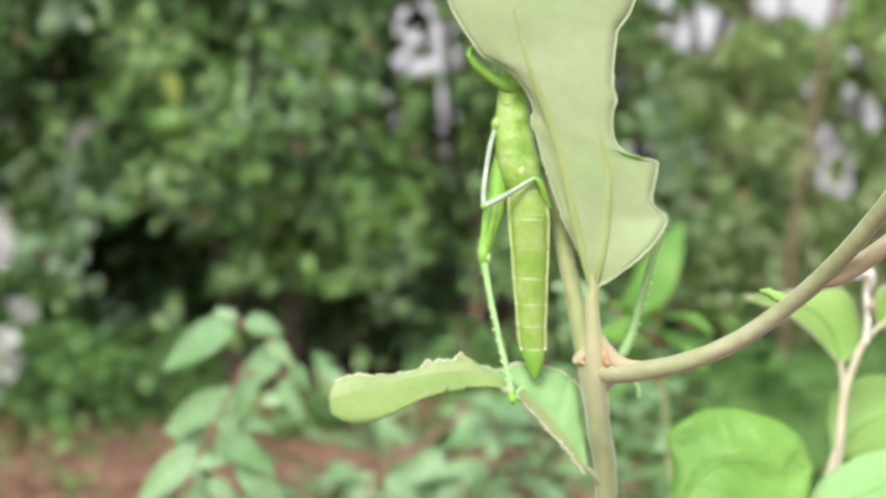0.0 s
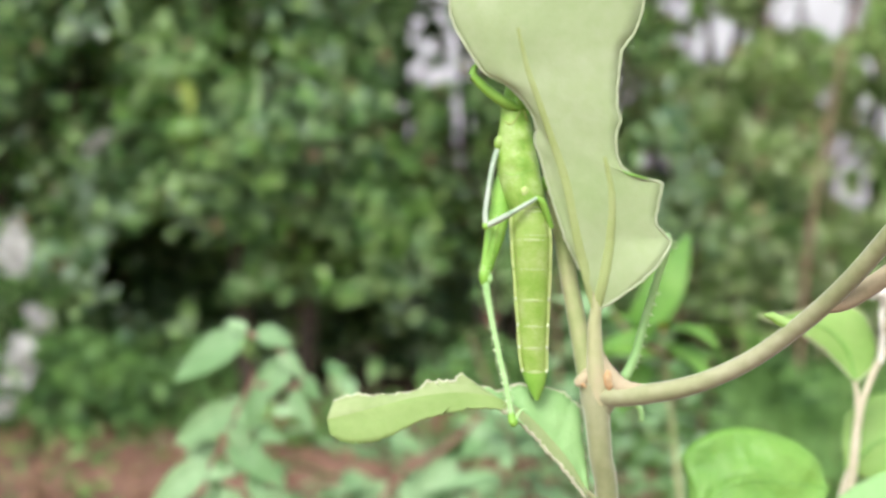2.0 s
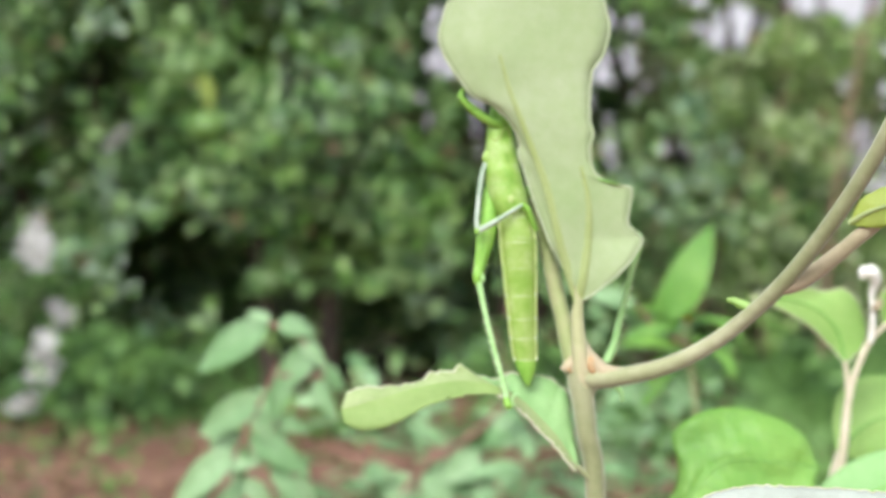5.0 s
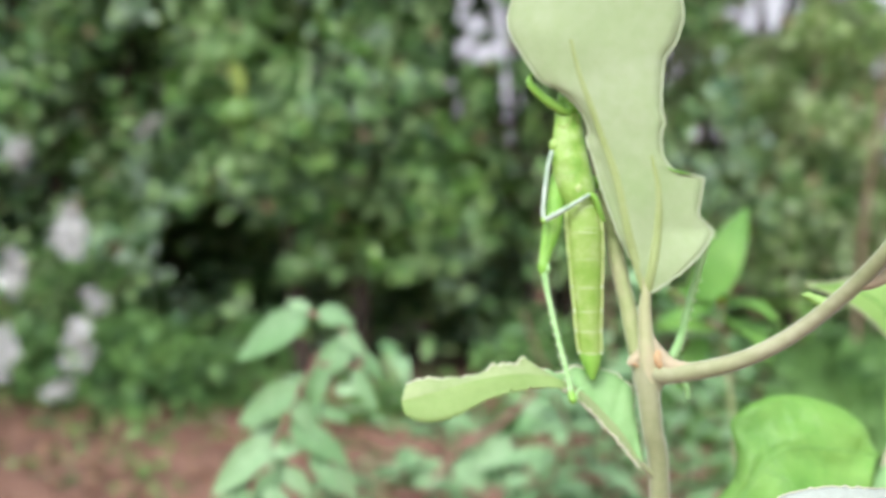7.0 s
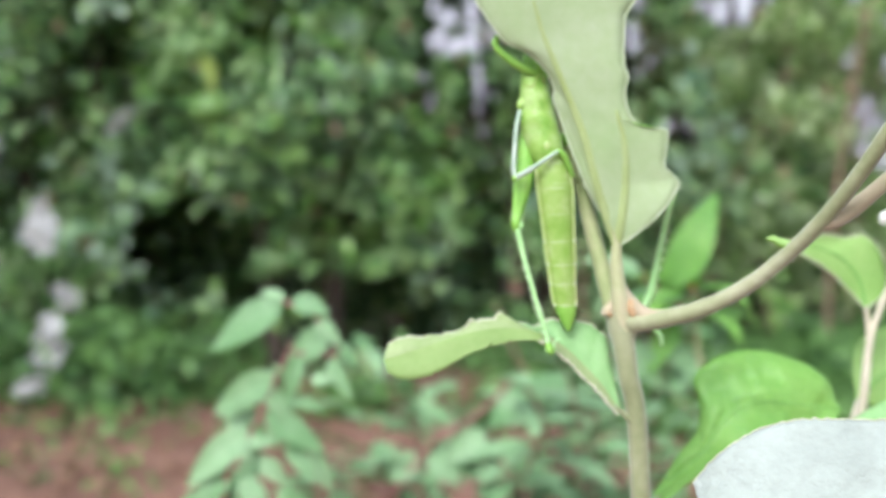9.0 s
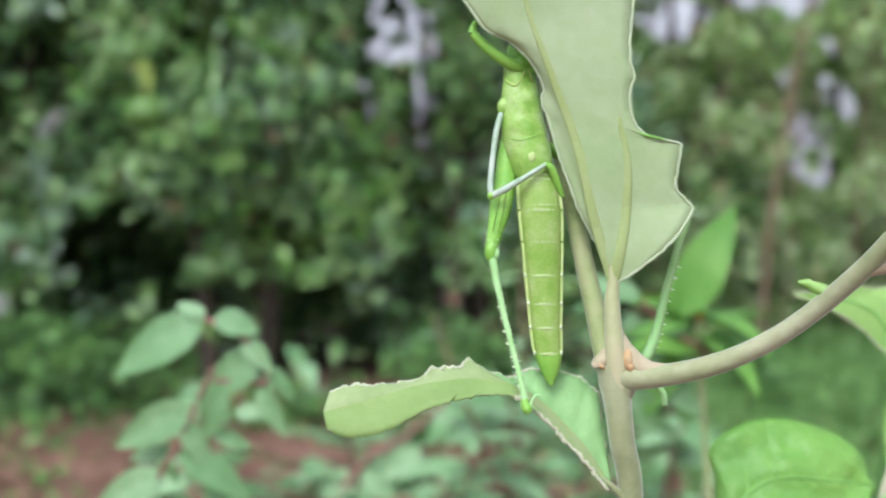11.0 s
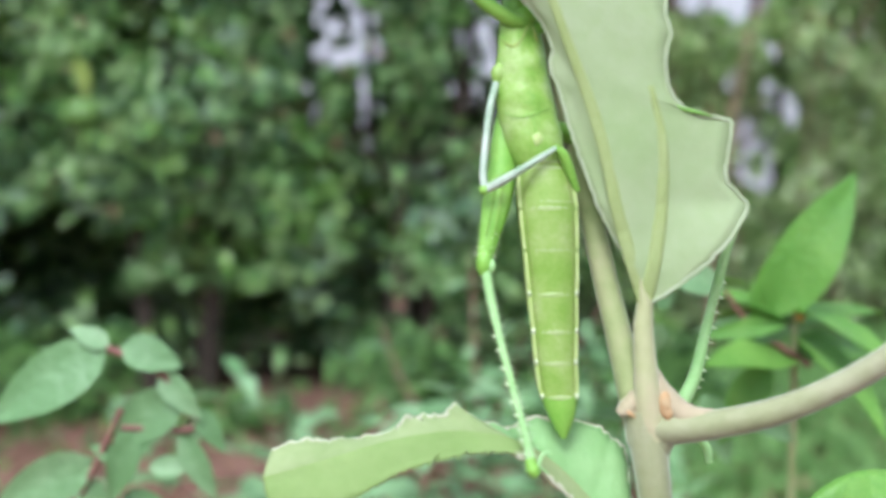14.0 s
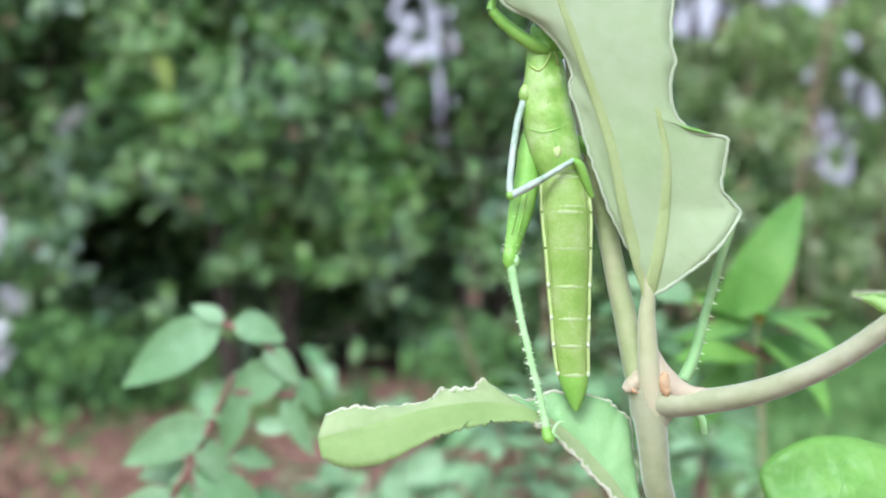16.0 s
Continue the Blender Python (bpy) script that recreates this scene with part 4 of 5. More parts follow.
def hairs(path, radius, count, length, seed):
    """Fine bristles standing off a leg."""
    rng = np.random.default_rng(seed)
    c = curve_points(mm(path), 60)
    bm = bmesh.new()
    for _ in range(count):
        i = rng.integers(0, 59)
        t = Vector(c[i + 1] - c[i]).normalized()
        a = rng.uniform(0, 2 * math.pi)
        s = t.orthogonal().normalized()
        out = (s * math.cos(a) + t.cross(s) * math.sin(a) + t * 0.2).normalized()
        p = Vector(c[i]) + out * radius * MM * 0.8
        q = p + out * length * MM * rng.uniform(0.6, 1.1)
        w = t * 0.045 * MM
        v = out.cross(t) * 0.045 * MM
        a1, a2, a3, b = bm.verts.new(p - w), bm.verts.new(p + w), bm.verts.new(p + v), bm.verts.new(q)
        bm.faces.new((a1, a2, b))
        bm.faces.new((a2, a3, b))
        bm.faces.new((a3, a1, b))
    return bm


def spines(path, parent, start, end, count, out, length=0.8):
    c = curve_points(mm(path), 100)
    for k in range(count):
        i = int(start + (end - start) * k / max(count - 1, 1))
        p = Vector(c[i])
        d = Vector(out).normalized()
        part("spine", tube([tuple(p), tuple(p + d * 0.6 * length * MM), tuple(p + d * length * MM + Vector((0, 0, 0.12 * MM)))], [0.28 * MM, 0.16 * MM, 0.03 * MM], 5, 6), M_SPINE, parent)


def insect():
    top = empty("grasshopper", "slender green spiny-legged grasshopper clinging head up to the stem", "insect")
    # centre line and half width down the belly, then the joints between its rings
    line = [(-11.7, 0.6, 30.5), (-11.4, 0.5, 28.6), (-11.2, 0.4, 26.5), (-10.9, 0.3, 23.6), (-10.7, 0.3, 20.1), (-10.5, 0.3, 16.5), (-10.4, 0.3, 13.0), (-10.2, 0.3, 9.5), (-10.1, 0.3, 6.0), (-9.8, 0.3, 2.4), (-9.6, 0.2, 1.0), (-9.4, 0.1, -0.7), (-9.3, 0.0, -2.1), (-9.2, -0.1, -3.3)]
    width = [2.9, 3.1, 3.35, 3.55, 3.38, 3.15, 2.95, 2.72, 2.52, 2.3, 2.05, 1.55, 0.95, 0.3]
    height = [p[2] for p in line][::-1]

    def at(z):
        """Centre and half width of the belly at the height z."""
        return np.array([np.interp(z, height, [p[k] for p in line][::-1]) for k in range(2)] + [z]), float(np.interp(z, height, width[::-1]))

    cuts = [30.0, 27.9, 23.3, 18.5, 13.4, 9.1, 5.5, 1.6, -3.2]
    core = part("abdomen", loft([(*at(z)[0], at(z)[1] * 0.985) for z in np.linspace(30.4, -3.1, 40)]), M_BODY, top)
    for i, (hi, lo) in enumerate(zip(cuts, cuts[1:])):
        rows = []
        for u in np.linspace(0.0, 1.0, 11):
            c, h = at(hi + (lo - hi) * u)
            rows.append((*c, h * (0.999 + 0.005 * (1 - abs(2 * u - 1) ** 4)) if i < 7 else h * 1.004))
        part("segment" if i < 7 else "tip", loft(rows, lump=0.008), M_BODY if i < 7 else M_LEG, core, "" if i < 7 else "darker green pointed tip")
    for sx in (-1, 1):
        for i in range(1, len(cuts) - 2):
            pts, dark = [], []
            for u in (0.03, 0.35, 0.7, 0.97):
                c, h = at(cuts[i] + (cuts[i + 1] - cuts[i]) * u)
                pts.append((c[0] + sx * h * 0.915, c[1] - h * 0.36, c[2]))
                dark.append((c[0] + sx * h * 0.765, c[1] - h * 0.545, c[2]))
            part("side_ridge", tube(mm(pts), [0.24 * MM, 0.26 * MM, 0.26 * MM, 0.24 * MM], 12, 8, flat=0.6), M_RIDGE, core)
            part("side_stripe", tube(mm(dark), [0.02 * MM, 0.05 * MM, 0.06 * MM, 0.03 * MM], 12, 6), M_STRIPE, core)
            if i > 2:
                part("joint_spot", ellipsoid((pts[-1][0], pts[-1][1] - 0.08, pts[-1][2]), (0.26, 0.3, 0.38), 0.2, 10), M_SPOT, core)
    for i in range(1, len(cuts) - 1):
        c, h = at(cuts[i])
        for dz, r in ((0.0, 0.34), (0.75, 0.16)):
            pts = [(c[0] + h * 0.99 * math.sin(a), c[1] - h * 0.785 * math.cos(a), c[2] + dz) for a in np.linspace(-1.0, 1.0, 7)]
            part("seam", tube(mm(pts), [0.06 * MM, r * MM, 0.06 * MM], 14, 8, flat=0.22), M_JOINT, core)
    # thorax, plated below
    chest = [(-14.0, 1.4, 46.8, 1.8), (-14.1, 1.2, 45.1, 2.2), (-13.9, 1.0, 42.9, 2.6), (-13.8, 0.9, 41.5, 2.8), (-13.8, 0.9, 39.4, 3.1), (-13.5, 0.8, 36.9, 3.35), (-13.1, 0.7, 34.4, 3.5), (-12.6, 0.6, 32.2, 3.5), (-12.2, 0.5, 30.4, 3.3), (-11.7, 0.5, 28.4, 2.9)]
    body = part("thorax", loft([tuple(p) for p in curve_points(chest, 60)], sides=40, lump=0.14), M_THORAX, top, "bright green thorax")
    for pts in ([(-16.2, -0.4, 39.6), (-14.8, -1.3, 39.0), (-13.4, -1.5, 39.4), (-11.6, -1.0, 40.0)], [(-16.0, -1.0, 34.4), (-14.4, -1.95, 33.8), (-12.6, -2.1, 34.2), (-10.6, -1.4, 35.0)], [(-13.5, -1.5, 39.3), (-13.6, -1.85, 36.6), (-13.4, -2.05, 34.0)], [(-12.9, -2.15, 33.9), (-12.3, -2.2, 31.8), (-11.9, -2.1, 30.0)]):
        part("suture", tube(mm(pts), [0.04 * MM, 0.14 * MM, 0.04 * MM], 16, 6, flat=0.4), M_LEG, body)
    part("breast_spot", ellipsoid((-12.3, -2.0, 31.3), (0.7, 0.35, 0.8), 0.2), M_RIDGE, body, "pale yellow spot")
    for pts in ([(-16.3, 0.2, 43.2), (-15.6, -0.7, 42.5), (-14.8, -1.1, 42.1), (-14.0, -1.1, 42.8), (-13.2, -0.9, 44.4)], [(-11.8, 0.2, 42.0), (-12.2, -0.6, 43.2), (-12.6, -0.8, 44.6)]):
        part("collar_edge", tube(mm(pts), [0.1 * MM, 0.24 * MM, 0.1 * MM], 16, 8, flat=0.6), M_COLLAR, body, "olive-brown edge of the collar")
    part("head", ellipsoid((-14.0, 1.5, 47.2), (1.95, 1.9, 2.6), 0.08), M_LEG, top, "green head tucked behind the leaf")
    part("cheek", ellipsoid((-13.4, 0.4, 45.8), (1.5, 1.2, 1.5), 0.15), M_LEG, top)
    part("eye", ellipsoid((-14.7, 0.0, 48.9), (0.8, 0.7, 1.05)), M_EYE, top, "teal green eye")
    part("eye", ellipsoid((-12.9, 0.6, 48.9), (0.8, 0.7, 1.05)), M_EYE, top, "teal green eye")
    for pts in ([(-14.9, 1.0, 49.5), (-16.1, 1.0, 51.2), (-16.6, 1.5, 55.5), (-17.3, 2.0, 61.8)], [(-13.5, 1.0, 49.5), (-12.6, 1.0, 51.9), (-12.1, 1.0, 56.1), (-11.8, 1.0, 61.6)]):
        part("antenna", tube(mm(pts), [0.22 * MM, 0.12 * MM], 20, 6), M_PALE_LEG, top)
    # front legs
    part("front_femur", tube(mm([(-13.6, 0.0, 44.9), (-15.2, -0.5, 45.4), (-17.4, -1.2, 46.6), (-19.5, -1.6, 48.2), (-21.2, -1.8, 49.9)]), [0.85 * MM, 0.95 * MM, 0.9 * MM, 0.8 * MM, 0.7 * MM], 26, 14), M_LEG, top)
    part("front_tibia", tube(mm([(-21.2, -1.8, 49.9), (-21.0, -1.8, 51.0), (-20.0, -1.2, 51.8), (-17.6, 0.2, 51.4)]), [0.75 * MM, 0.5 * MM, 0.36 * MM, 0.3 * MM], 18, 10), M_LEG, top)
    part("front_femur", tube(mm([(-13.5, 0.8, 43.7), (-11.8, 0.8, 44.6), (-9.6, 1.4, 47.1)]), [0.9 * MM, 0.8 * MM, 0.6 * MM], 14, 10), M_LEG, top)
    # middle legs
    part("coxa", ellipsoid((-16.5, 0.0, 39.0), (0.9, 0.9, 1.3), 0.1), M_THORAX, top)
    part("middle_femur", tube(mm([(-16.8, -0.2, 38.0), (-17.6, -0.8, 34.9), (-18.2, -1.6, 30.5), (-18.5, -2.2, 27.0), (-18.3, -2.4, 25.5)]), [0.5 * MM, 0.46 * MM, 0.44 * MM, 0.46 * MM, 0.5 * MM], 26, 12), M_PALE_LEG, top, "whitish green middle leg")
    part("middle_tibia", tube(mm([(-18.2, -2.4, 25.4), (-16.1, -3.0, 26.5), (-13.4, -3.4, 28.1), (-10.2, -2.6, 30.1)]), [0.5 * MM, 0.55 * MM, 0.42 * MM, 0.34 * MM], 24, 12), M_PALE_LEG, top, "whitish green middle shin")
    part("middle_tarsus", tube(mm([(-10.3, -2.6, 30.1), (-9.3, -2.1, 29.4), (-8.4, -1.4, 27.4), (-7.5, -0.8, 25.3)]), [0.4 * MM, 0.65 * MM, 0.6 * MM, 0.35 * MM], 16, 10), M_LEG, top)
    part("middle_knee", ellipsoid((-18.4, -2.4, 25.4), (0.6, 0.6, 0.65)), M_LEG, top)
    # hind legs
    femur = [(-15.4, 1.6, 36.0), (-15.9, 1.2, 31.5), (-16.2, 0.8, 27.2), (-16.9, 0.2, 23.6), (-17.7, -0.4, 20.1), (-18.2, -0.7, 17.8)]
    hf = part("hind_femur", tube(mm(femur), [0.9 * MM, 1.45 * MM, 1.7 * MM, 1.72 * MM, 1.2 * MM, 1.0 * MM], 36, 18, flat=0.75), M_LEG, top)
    for off in (-0.5, 0.35):
        part("stripe", tube([(x * MM + off * MM, y * MM - 1.18 * MM, z * MM) for x, y, z in femur[2:5]], [0.12 * MM, 0.2 * MM, 0.1 * MM], 14, 6), M_THORAX, hf)
    knee = part("hind_knee", ellipsoid((-18.3, -0.8, 17.1), (0.98, 0.9, 1.7), 0.15), M_LEG, top)
    part("knee_lobe", ellipsoid((-17.5, -1.0, 16.7), (0.5, 0.6, 0.9), 0.2, 12), M_SHIN, knee)
    shin = [(-18.2, -0.9, 16.2), (-17.5, -1.2, 12.4), (-16.8, -1.6, 9.2), (-16.0, -2.1, 5.8), (-15.1, -2.6, 2.2), (-14.3, -3.1, -0.8), (-13.7, -3.5, -3.4), (-13.2, -3.8, -5.9)]
    ht = part("hind_tibia", tube(mm(shin), [0.62 * MM, 0.52 * MM, 0.47 * MM, 0.45 * MM, 0.42 * MM, 0.42 * MM, 0.48 * MM, 0.58 * MM], 50, 14), M_SHIN, top, "pale green spiny shin")
    spines(shin, ht, 30, 90, 9, (-1, -0.2, -0.25), 0.9)
    spines(shin, ht, 44, 92, 6, (1, 0.2, -0.3), 0.75)
    part("bristles", hairs(shin, 0.6, 260, 0.8, 1), M_SPINE, ht)
    part("bristles", hairs(femur[2:], 1.35, 170, 0.7, 2), M_SPINE, hf)
    part("hind_tarsus", tube(mm([(-13.5, -3.8, -5.0), (-13.1, -4.0, -6.3), (-12.6, -4.0, -6.8)]), [0.6 * MM, 0.8 * MM, 0.55 * MM], 14, 10), M_LEG, top)
    for pts, r in (([(-12.6, -4.0, -6.0), (-12.2, -3.8, -4.9), (-11.6, -3.6, -4.3), (-10.9, -3.4, -4.4)], 0.26), ([(-12.6, -4.0, -5.9), (-11.9, -4.0, -6.3), (-11.3, -4.0, -6.8)], 0.16), ([(-13.3, -4.0, -5.7), (-13.8, -4.0, -6.1), (-14.2, -4.0, -6.5)], 0.14)):
        part("claw", tube(mm(pts), [r * MM, r * 0.85 * MM, r * 0.3 * MM], 14, 6), M_SHIN, top)
    femur2 = [(-10.3, 2.0, 33.2), (-3.0, 5.0, 30.6), (4.8, 5.0, 26.4), (12.0, 3.6, 23.6)]
    hf = part("hind_femur", tube(mm(femur2), [0.9 * MM, 1.8 * MM, 1.5 * MM, 0.9 * MM], 24, 12), M_LEG, top)
    part("hind_knee", ellipsoid((11.8, 3.1, 23.7), (0.95, 0.95, 1.3), 0.1), M_SHIN, top)
    part("bristles", hairs([(10.6, 3.8, 24.2), (11.4, 3.2, 24.4), (12.3, 3.0, 23.6), (12.6, 3.1, 22.4)], 0.9, 60, 0.9, 5), M_SPINE, hf)
    shin = [(12.0, 3.4, 23.6), (11.8, 3.6, 21.6), (11.0, 4.0, 18.7), (10.3, 4.4, 15.8), (9.4, 4.8, 12.2), (8.5, 5.0, 8.5), (7.7, 5.2, 4.9), (7.0, 5.3, 2.7), (6.0, 5.4, 0.6)]
    ht = part("hind_tibia", tube(mm(shin), [0.75 * MM, 0.7 * MM, 0.62 * MM, 0.6 * MM, 0.62 * MM, 0.66 * MM, 0.74 * MM, 0.85 * MM, 0.9 * MM], 50, 14), M_SHIN, top, "pale green spiny shin")
    spines(shin, ht, 40, 88, 9, (1, -0.1, -0.45), 1.35)
    part("bristles", hairs(shin, 0.7, 150, 0.7, 3), M_SPINE, ht)
    part("hind_tarsus", tube(mm([(5.6, 5.6, 0.8), (6.3, 5.2, -1.6), (7.4, 5.0, -3.6), (8.6, 4.9, -5.0), (8.9, 4.9, -6.9)]), [0.8 * MM, 0.62 * MM, 0.52 * MM, 0.5 * MM, 0.42 * MM], 22, 10), M_SHIN, top)
    return top


# ---- herbs between ----
def herb_leaf_mesh(length, width, droop, seed, mats):
    """A pointed leaf along +x, its upper face up, drooping at the tip."""
    n = 9
    bm = bmesh.new()
    grid = []
    for i in range(n):
        u = i / (n - 1)
        w = width / 2 * (math.sin(math.pi * u ** 0.72) ** 0.85 if 0 < u < 1 else 0.02)
        z = -droop * length * u * u
        row = []
        for k in (-1, -0.5, 0, 0.5, 1):
            row.append(Vector((length * u, w * k, z + 0.22 * w * abs(k) + 0.03 * length * noise.noise(Vector((u * 3, k, seed))))))
        grid.append(row)
    top = [[bm.verts.new(p) for p in r] for r in grid]
    for a, b in zip(top, top[1:]):
        for k in range(4):
            bm.faces.new((a[k], b[k], b[k + 1], a[k + 1]))
    bm.normal_update()
    low = [[bm.verts.new(v.co - Vector((0, 0, 0.0004))) for v in r] for r in top]
    for a, b in zip(low, low[1:]):
        for k in range(4):
            bm.faces.new((a[k], a[k + 1], b[k + 1], b[k])).material_index = 1
    me = bpy.data.meshes.new("leaf")
    for f in bm.faces:
        f.smooth = True
    bm.to_mesh(me)
    bm.free()
    for m in mats:
        me.materials.append(m)
    return me


HERB_LEAVES = [herb_leaf_mesh(0.048, 0.024, 0.35, 1, (M_HERB, M_HERB_UNDER)), herb_leaf_mesh(0.040, 0.018, 0.15, 2, (M_HERB, M_HERB_UNDER)), herb_leaf_mesh(0.044, 0.021, 0.6, 3, (M_HERB, M_HERB_UNDER))]
BRIGHT_LEAVES = [herb_leaf_mesh(0.070, 0.026, 0.15, 4, (M_BRIGHT, M_BRIGHT)), herb_leaf_mesh(0.060, 0.022, 0.35, 5, (M_BRIGHT, M_BRIGHT))]


def stick_leaf(thing, at, yaw, pitch, meshes, rng, scale=1.0, roll=0.0):
    ob = new("leaf", meshes[int(rng.integers(len(meshes)))])
    ob.parent = thing
    ob.matrix_basis = Matrix.Translation(at) @ Euler((radians(roll), radians(-pitch), radians(yaw)), 'XYZ').to_matrix().to_4x4() @ Matrix.Scale(scale, 4)
    return ob


def leaf_between(thing, a, b, width, k, mesh=None, long=0.040, wide=0.0175):
    """A leaf from its stalk at a to its tip at b, its upper face turned up and outward."""
    d = b - a
    d.y += (-0.1, 0.1, -0.15, -0.25)[k % 4] * d.length
    x = d.normalized()
    up = Vector(((-0.2, 0.2, 0.4)[k % 3], -1.0, 0.55))
    z = (up - x * up.dot(x)).normalized()
    m = Matrix((x, z.cross(x), z)).transposed().to_4x4()
    ob = new("leaf", mesh or HERB_LEAVES[1])
    ob.parent = thing
    ob.matrix_basis = Matrix.Translation(a) @ m @ Matrix.Diagonal((d.length / long, width / wide, d.length / long, 1))
    return ob


def herb(name, label, stem, meshes, seed, first=0.35, step=0.045, size=1.0, radius=0.0025, group="", shoots=2, mat=None):
    """A leafy weed: a stem (points from its foot, in metres), side shoots and paired leaves."""
    rng = np.random.default_rng(seed)
    top = empty(name, label, "herb", group)
    mat = mat or M_RED
    part("stem", tube(stem, [radius * 1.3, radius, radius * 0.5], 30, 8, lump=0.1), mat, top)
    c = curve_points(stem, 200)
    total = float(np.linalg.norm(np.diff(c, axis=0), axis=1).sum())
    turn = rng.uniform(0, 360)
    s = first * total
    while s < total:
        i = min(int(s / total * 199), 199)
        for side in (0, 180):
            stick_leaf(top, c[i], turn + side + rng.normal(0, 12), rng.uniform(0, 35), meshes, rng, size * rng.uniform(0.75, 1.15), rng.normal(0, 14))
        turn += 90
        s += step * rng.uniform(0.8, 1.2)
    for k in range(shoots):
        i = int(199 * rng.uniform(first, 0.85))
        a = rng.uniform(0, 2 * math.pi)
        L = rng.uniform(0.07, 0.14)
        pts = [tuple(c[i]), tuple(c[i] + np.array([math.cos(a) * L * 0.5, math.sin(a) * L * 0.5, L * 0.35])), tuple(c[i] + np.array([math.cos(a) * L * 0.8, math.sin(a) * L * 0.8, L * 0.8]))]
        part("side_shoot", tube(pts, [radius * 0.6, radius * 0.3], 10, 6), mat, top)
        d = curve_points(pts, 20)
        for j in (6, 11, 15, 19):
            for side in (0, 180):
                stick_leaf(top, d[j], math.degrees(a) + 90 * (j % 2) + side + rng.normal(0, 15), rng.uniform(0, 30), meshes, rng, size * rng.uniform(0.55, 0.85), rng.normal(0, 14))
    return top


def herbs():
    """Weeds standing on the soil between the plant and the hedge."""
    big = empty("tall_weed", "pale green leafy weed with dark red bending stem", "herb")
    foot = Vector((-0.072, 0.4987, 0))
    big.location = foot
    def along(pts):
        return [tuple(Vector(p) - foot) for p in pts]
    part("stem", tube(along([(-0.098, 0.506, -0.08), (-0.101, 0.5067, 0.20), (-0.1033, 0.5067, 0.40), (-0.0973, 0.4960, 0.4853), (-0.0880, 0.4973, 0.5060), (-0.0793, 0.4973, 0.5233), (-0.0700, 0.4987, 0.5440)]), [0.0024, 0.0020, 0.0015, 0.0010, 0.0008, 0.0007], 40, 8, lump=0.1), M_RED, big)
    part("side_shoot", tube(along([(-0.0700, 0.4980, 0.5393), (-0.0520, 0.4980, 0.5393), (-0.0567, 0.4987, 0.5493), (-0.0633, 0.4987, 0.5560), (-0.0733, 0.4987, 0.5600)]), [0.0008, 0.0011, 0.0010], 24, 8, lump=0.1), M_RED, big)
    for k, (a, b, w) in enumerate((
        ((-0.0733, 0.4987, 0.5603), (-0.1033, 0.4980, 0.5427), 0.0150),
        ((-0.0727, 0.4987, 0.5607), (-0.0827, 0.4993, 0.5653), 0.0053),
        ((-0.0700, 0.4987, 0.5607), (-0.0547, 0.4987, 0.5567), 0.0093),
        ((-0.0607, 0.4987, 0.5540), (-0.0500, 0.4980, 0.5427), 0.0067),
        ((-0.0553, 0.4987, 0.5487), (-0.0727, 0.4980, 0.5347), 0.0120),
        ((-0.0767, 0.4980, 0.5307), (-0.1047, 0.4973, 0.5153), 0.0127),
        ((-0.0633, 0.4980, 0.5287), (-0.0507, 0.4980, 0.5300), 0.0053),
        ((-0.0673, 0.4980, 0.5393), (-0.0720, 0.4973, 0.5207), 0.0080),
        ((-0.0813, 0.4973, 0.5153), (-0.0560, 0.4967, 0.5007), 0.0113),
        ((-0.0853, 0.4973, 0.5127), (-0.0867, 0.4967, 0.4960), 0.0093),
        ((-0.0880, 0.4973, 0.5100), (-0.1133, 0.4967, 0.4873), 0.0127),
        ((-0.0727, 0.4967, 0.5033), (-0.0600, 0.4967, 0.4887), 0.0080),
        ((-0.0827, 0.4967, 0.4973), (-0.0727, 0.4967, 0.4873), 0.0080),
        ((-0.0633, 0.4967, 0.4993), (-0.0540, 0.4960, 0.4833), 0.0080),
        ((-0.0520, 0.4987, 0.5440), (-0.0433, 0.4980, 0.5333), 0.0060),
        ((-0.0553, 0.4980, 0.5373), (-0.0460, 0.4973, 0.5213), 0.0067),
        ((-0.0807, 0.4980, 0.5260), (-0.0700, 0.4973, 0.5100), 0.0080),
        ((-0.0700, 0.4973, 0.5213), (-0.0567, 0.4973, 0.5167), 0.0060),
        ((-0.0953, 0.4967, 0.4920), (-0.1087, 0.4960, 0.4787), 0.0093),
        ((-0.0907, 0.4967, 0.4900), (-0.0793, 0.4960, 0.4740), 0.0100),
        ((-0.0667, 0.4980, 0.5287), (-0.0773, 0.4980, 0.5353), 0.0060),
        ((-0.0500, 0.4980, 0.5420), (-0.0567, 0.4980, 0.5307), 0.0060),
        ((-0.0760, 0.4973, 0.5060), (-0.0953, 0.4967, 0.5033), 0.0067),
        ((-0.1020, 0.4960, 0.4853), (-0.1200, 0.4960, 0.4700), 0.0107),
        ((-0.0747, 0.4960, 0.4853), (-0.0633, 0.4960, 0.4700), 0.0100),
    )):
        leaf_between(big, Vector(a) - foot, Vector(b) - foot, w, k)
    rng = np.random.default_rng(8)
    for k in range(11):
        p = Vector((rng.uniform(-0.02, 0.02), rng.uniform(0.0, 0.03), rng.uniform(0.467, 0.547)))
        p.x -= (0.553 - p.z) * 0.25
        q = p + Vector((rng.choice((-1, 1)) * rng.uniform(0.008, 0.02), rng.uniform(-0.007, 0.007), -rng.uniform(0.003, 0.02)))
        leaf_between(big, p, q, rng.uniform(0.006, 0.011), k)
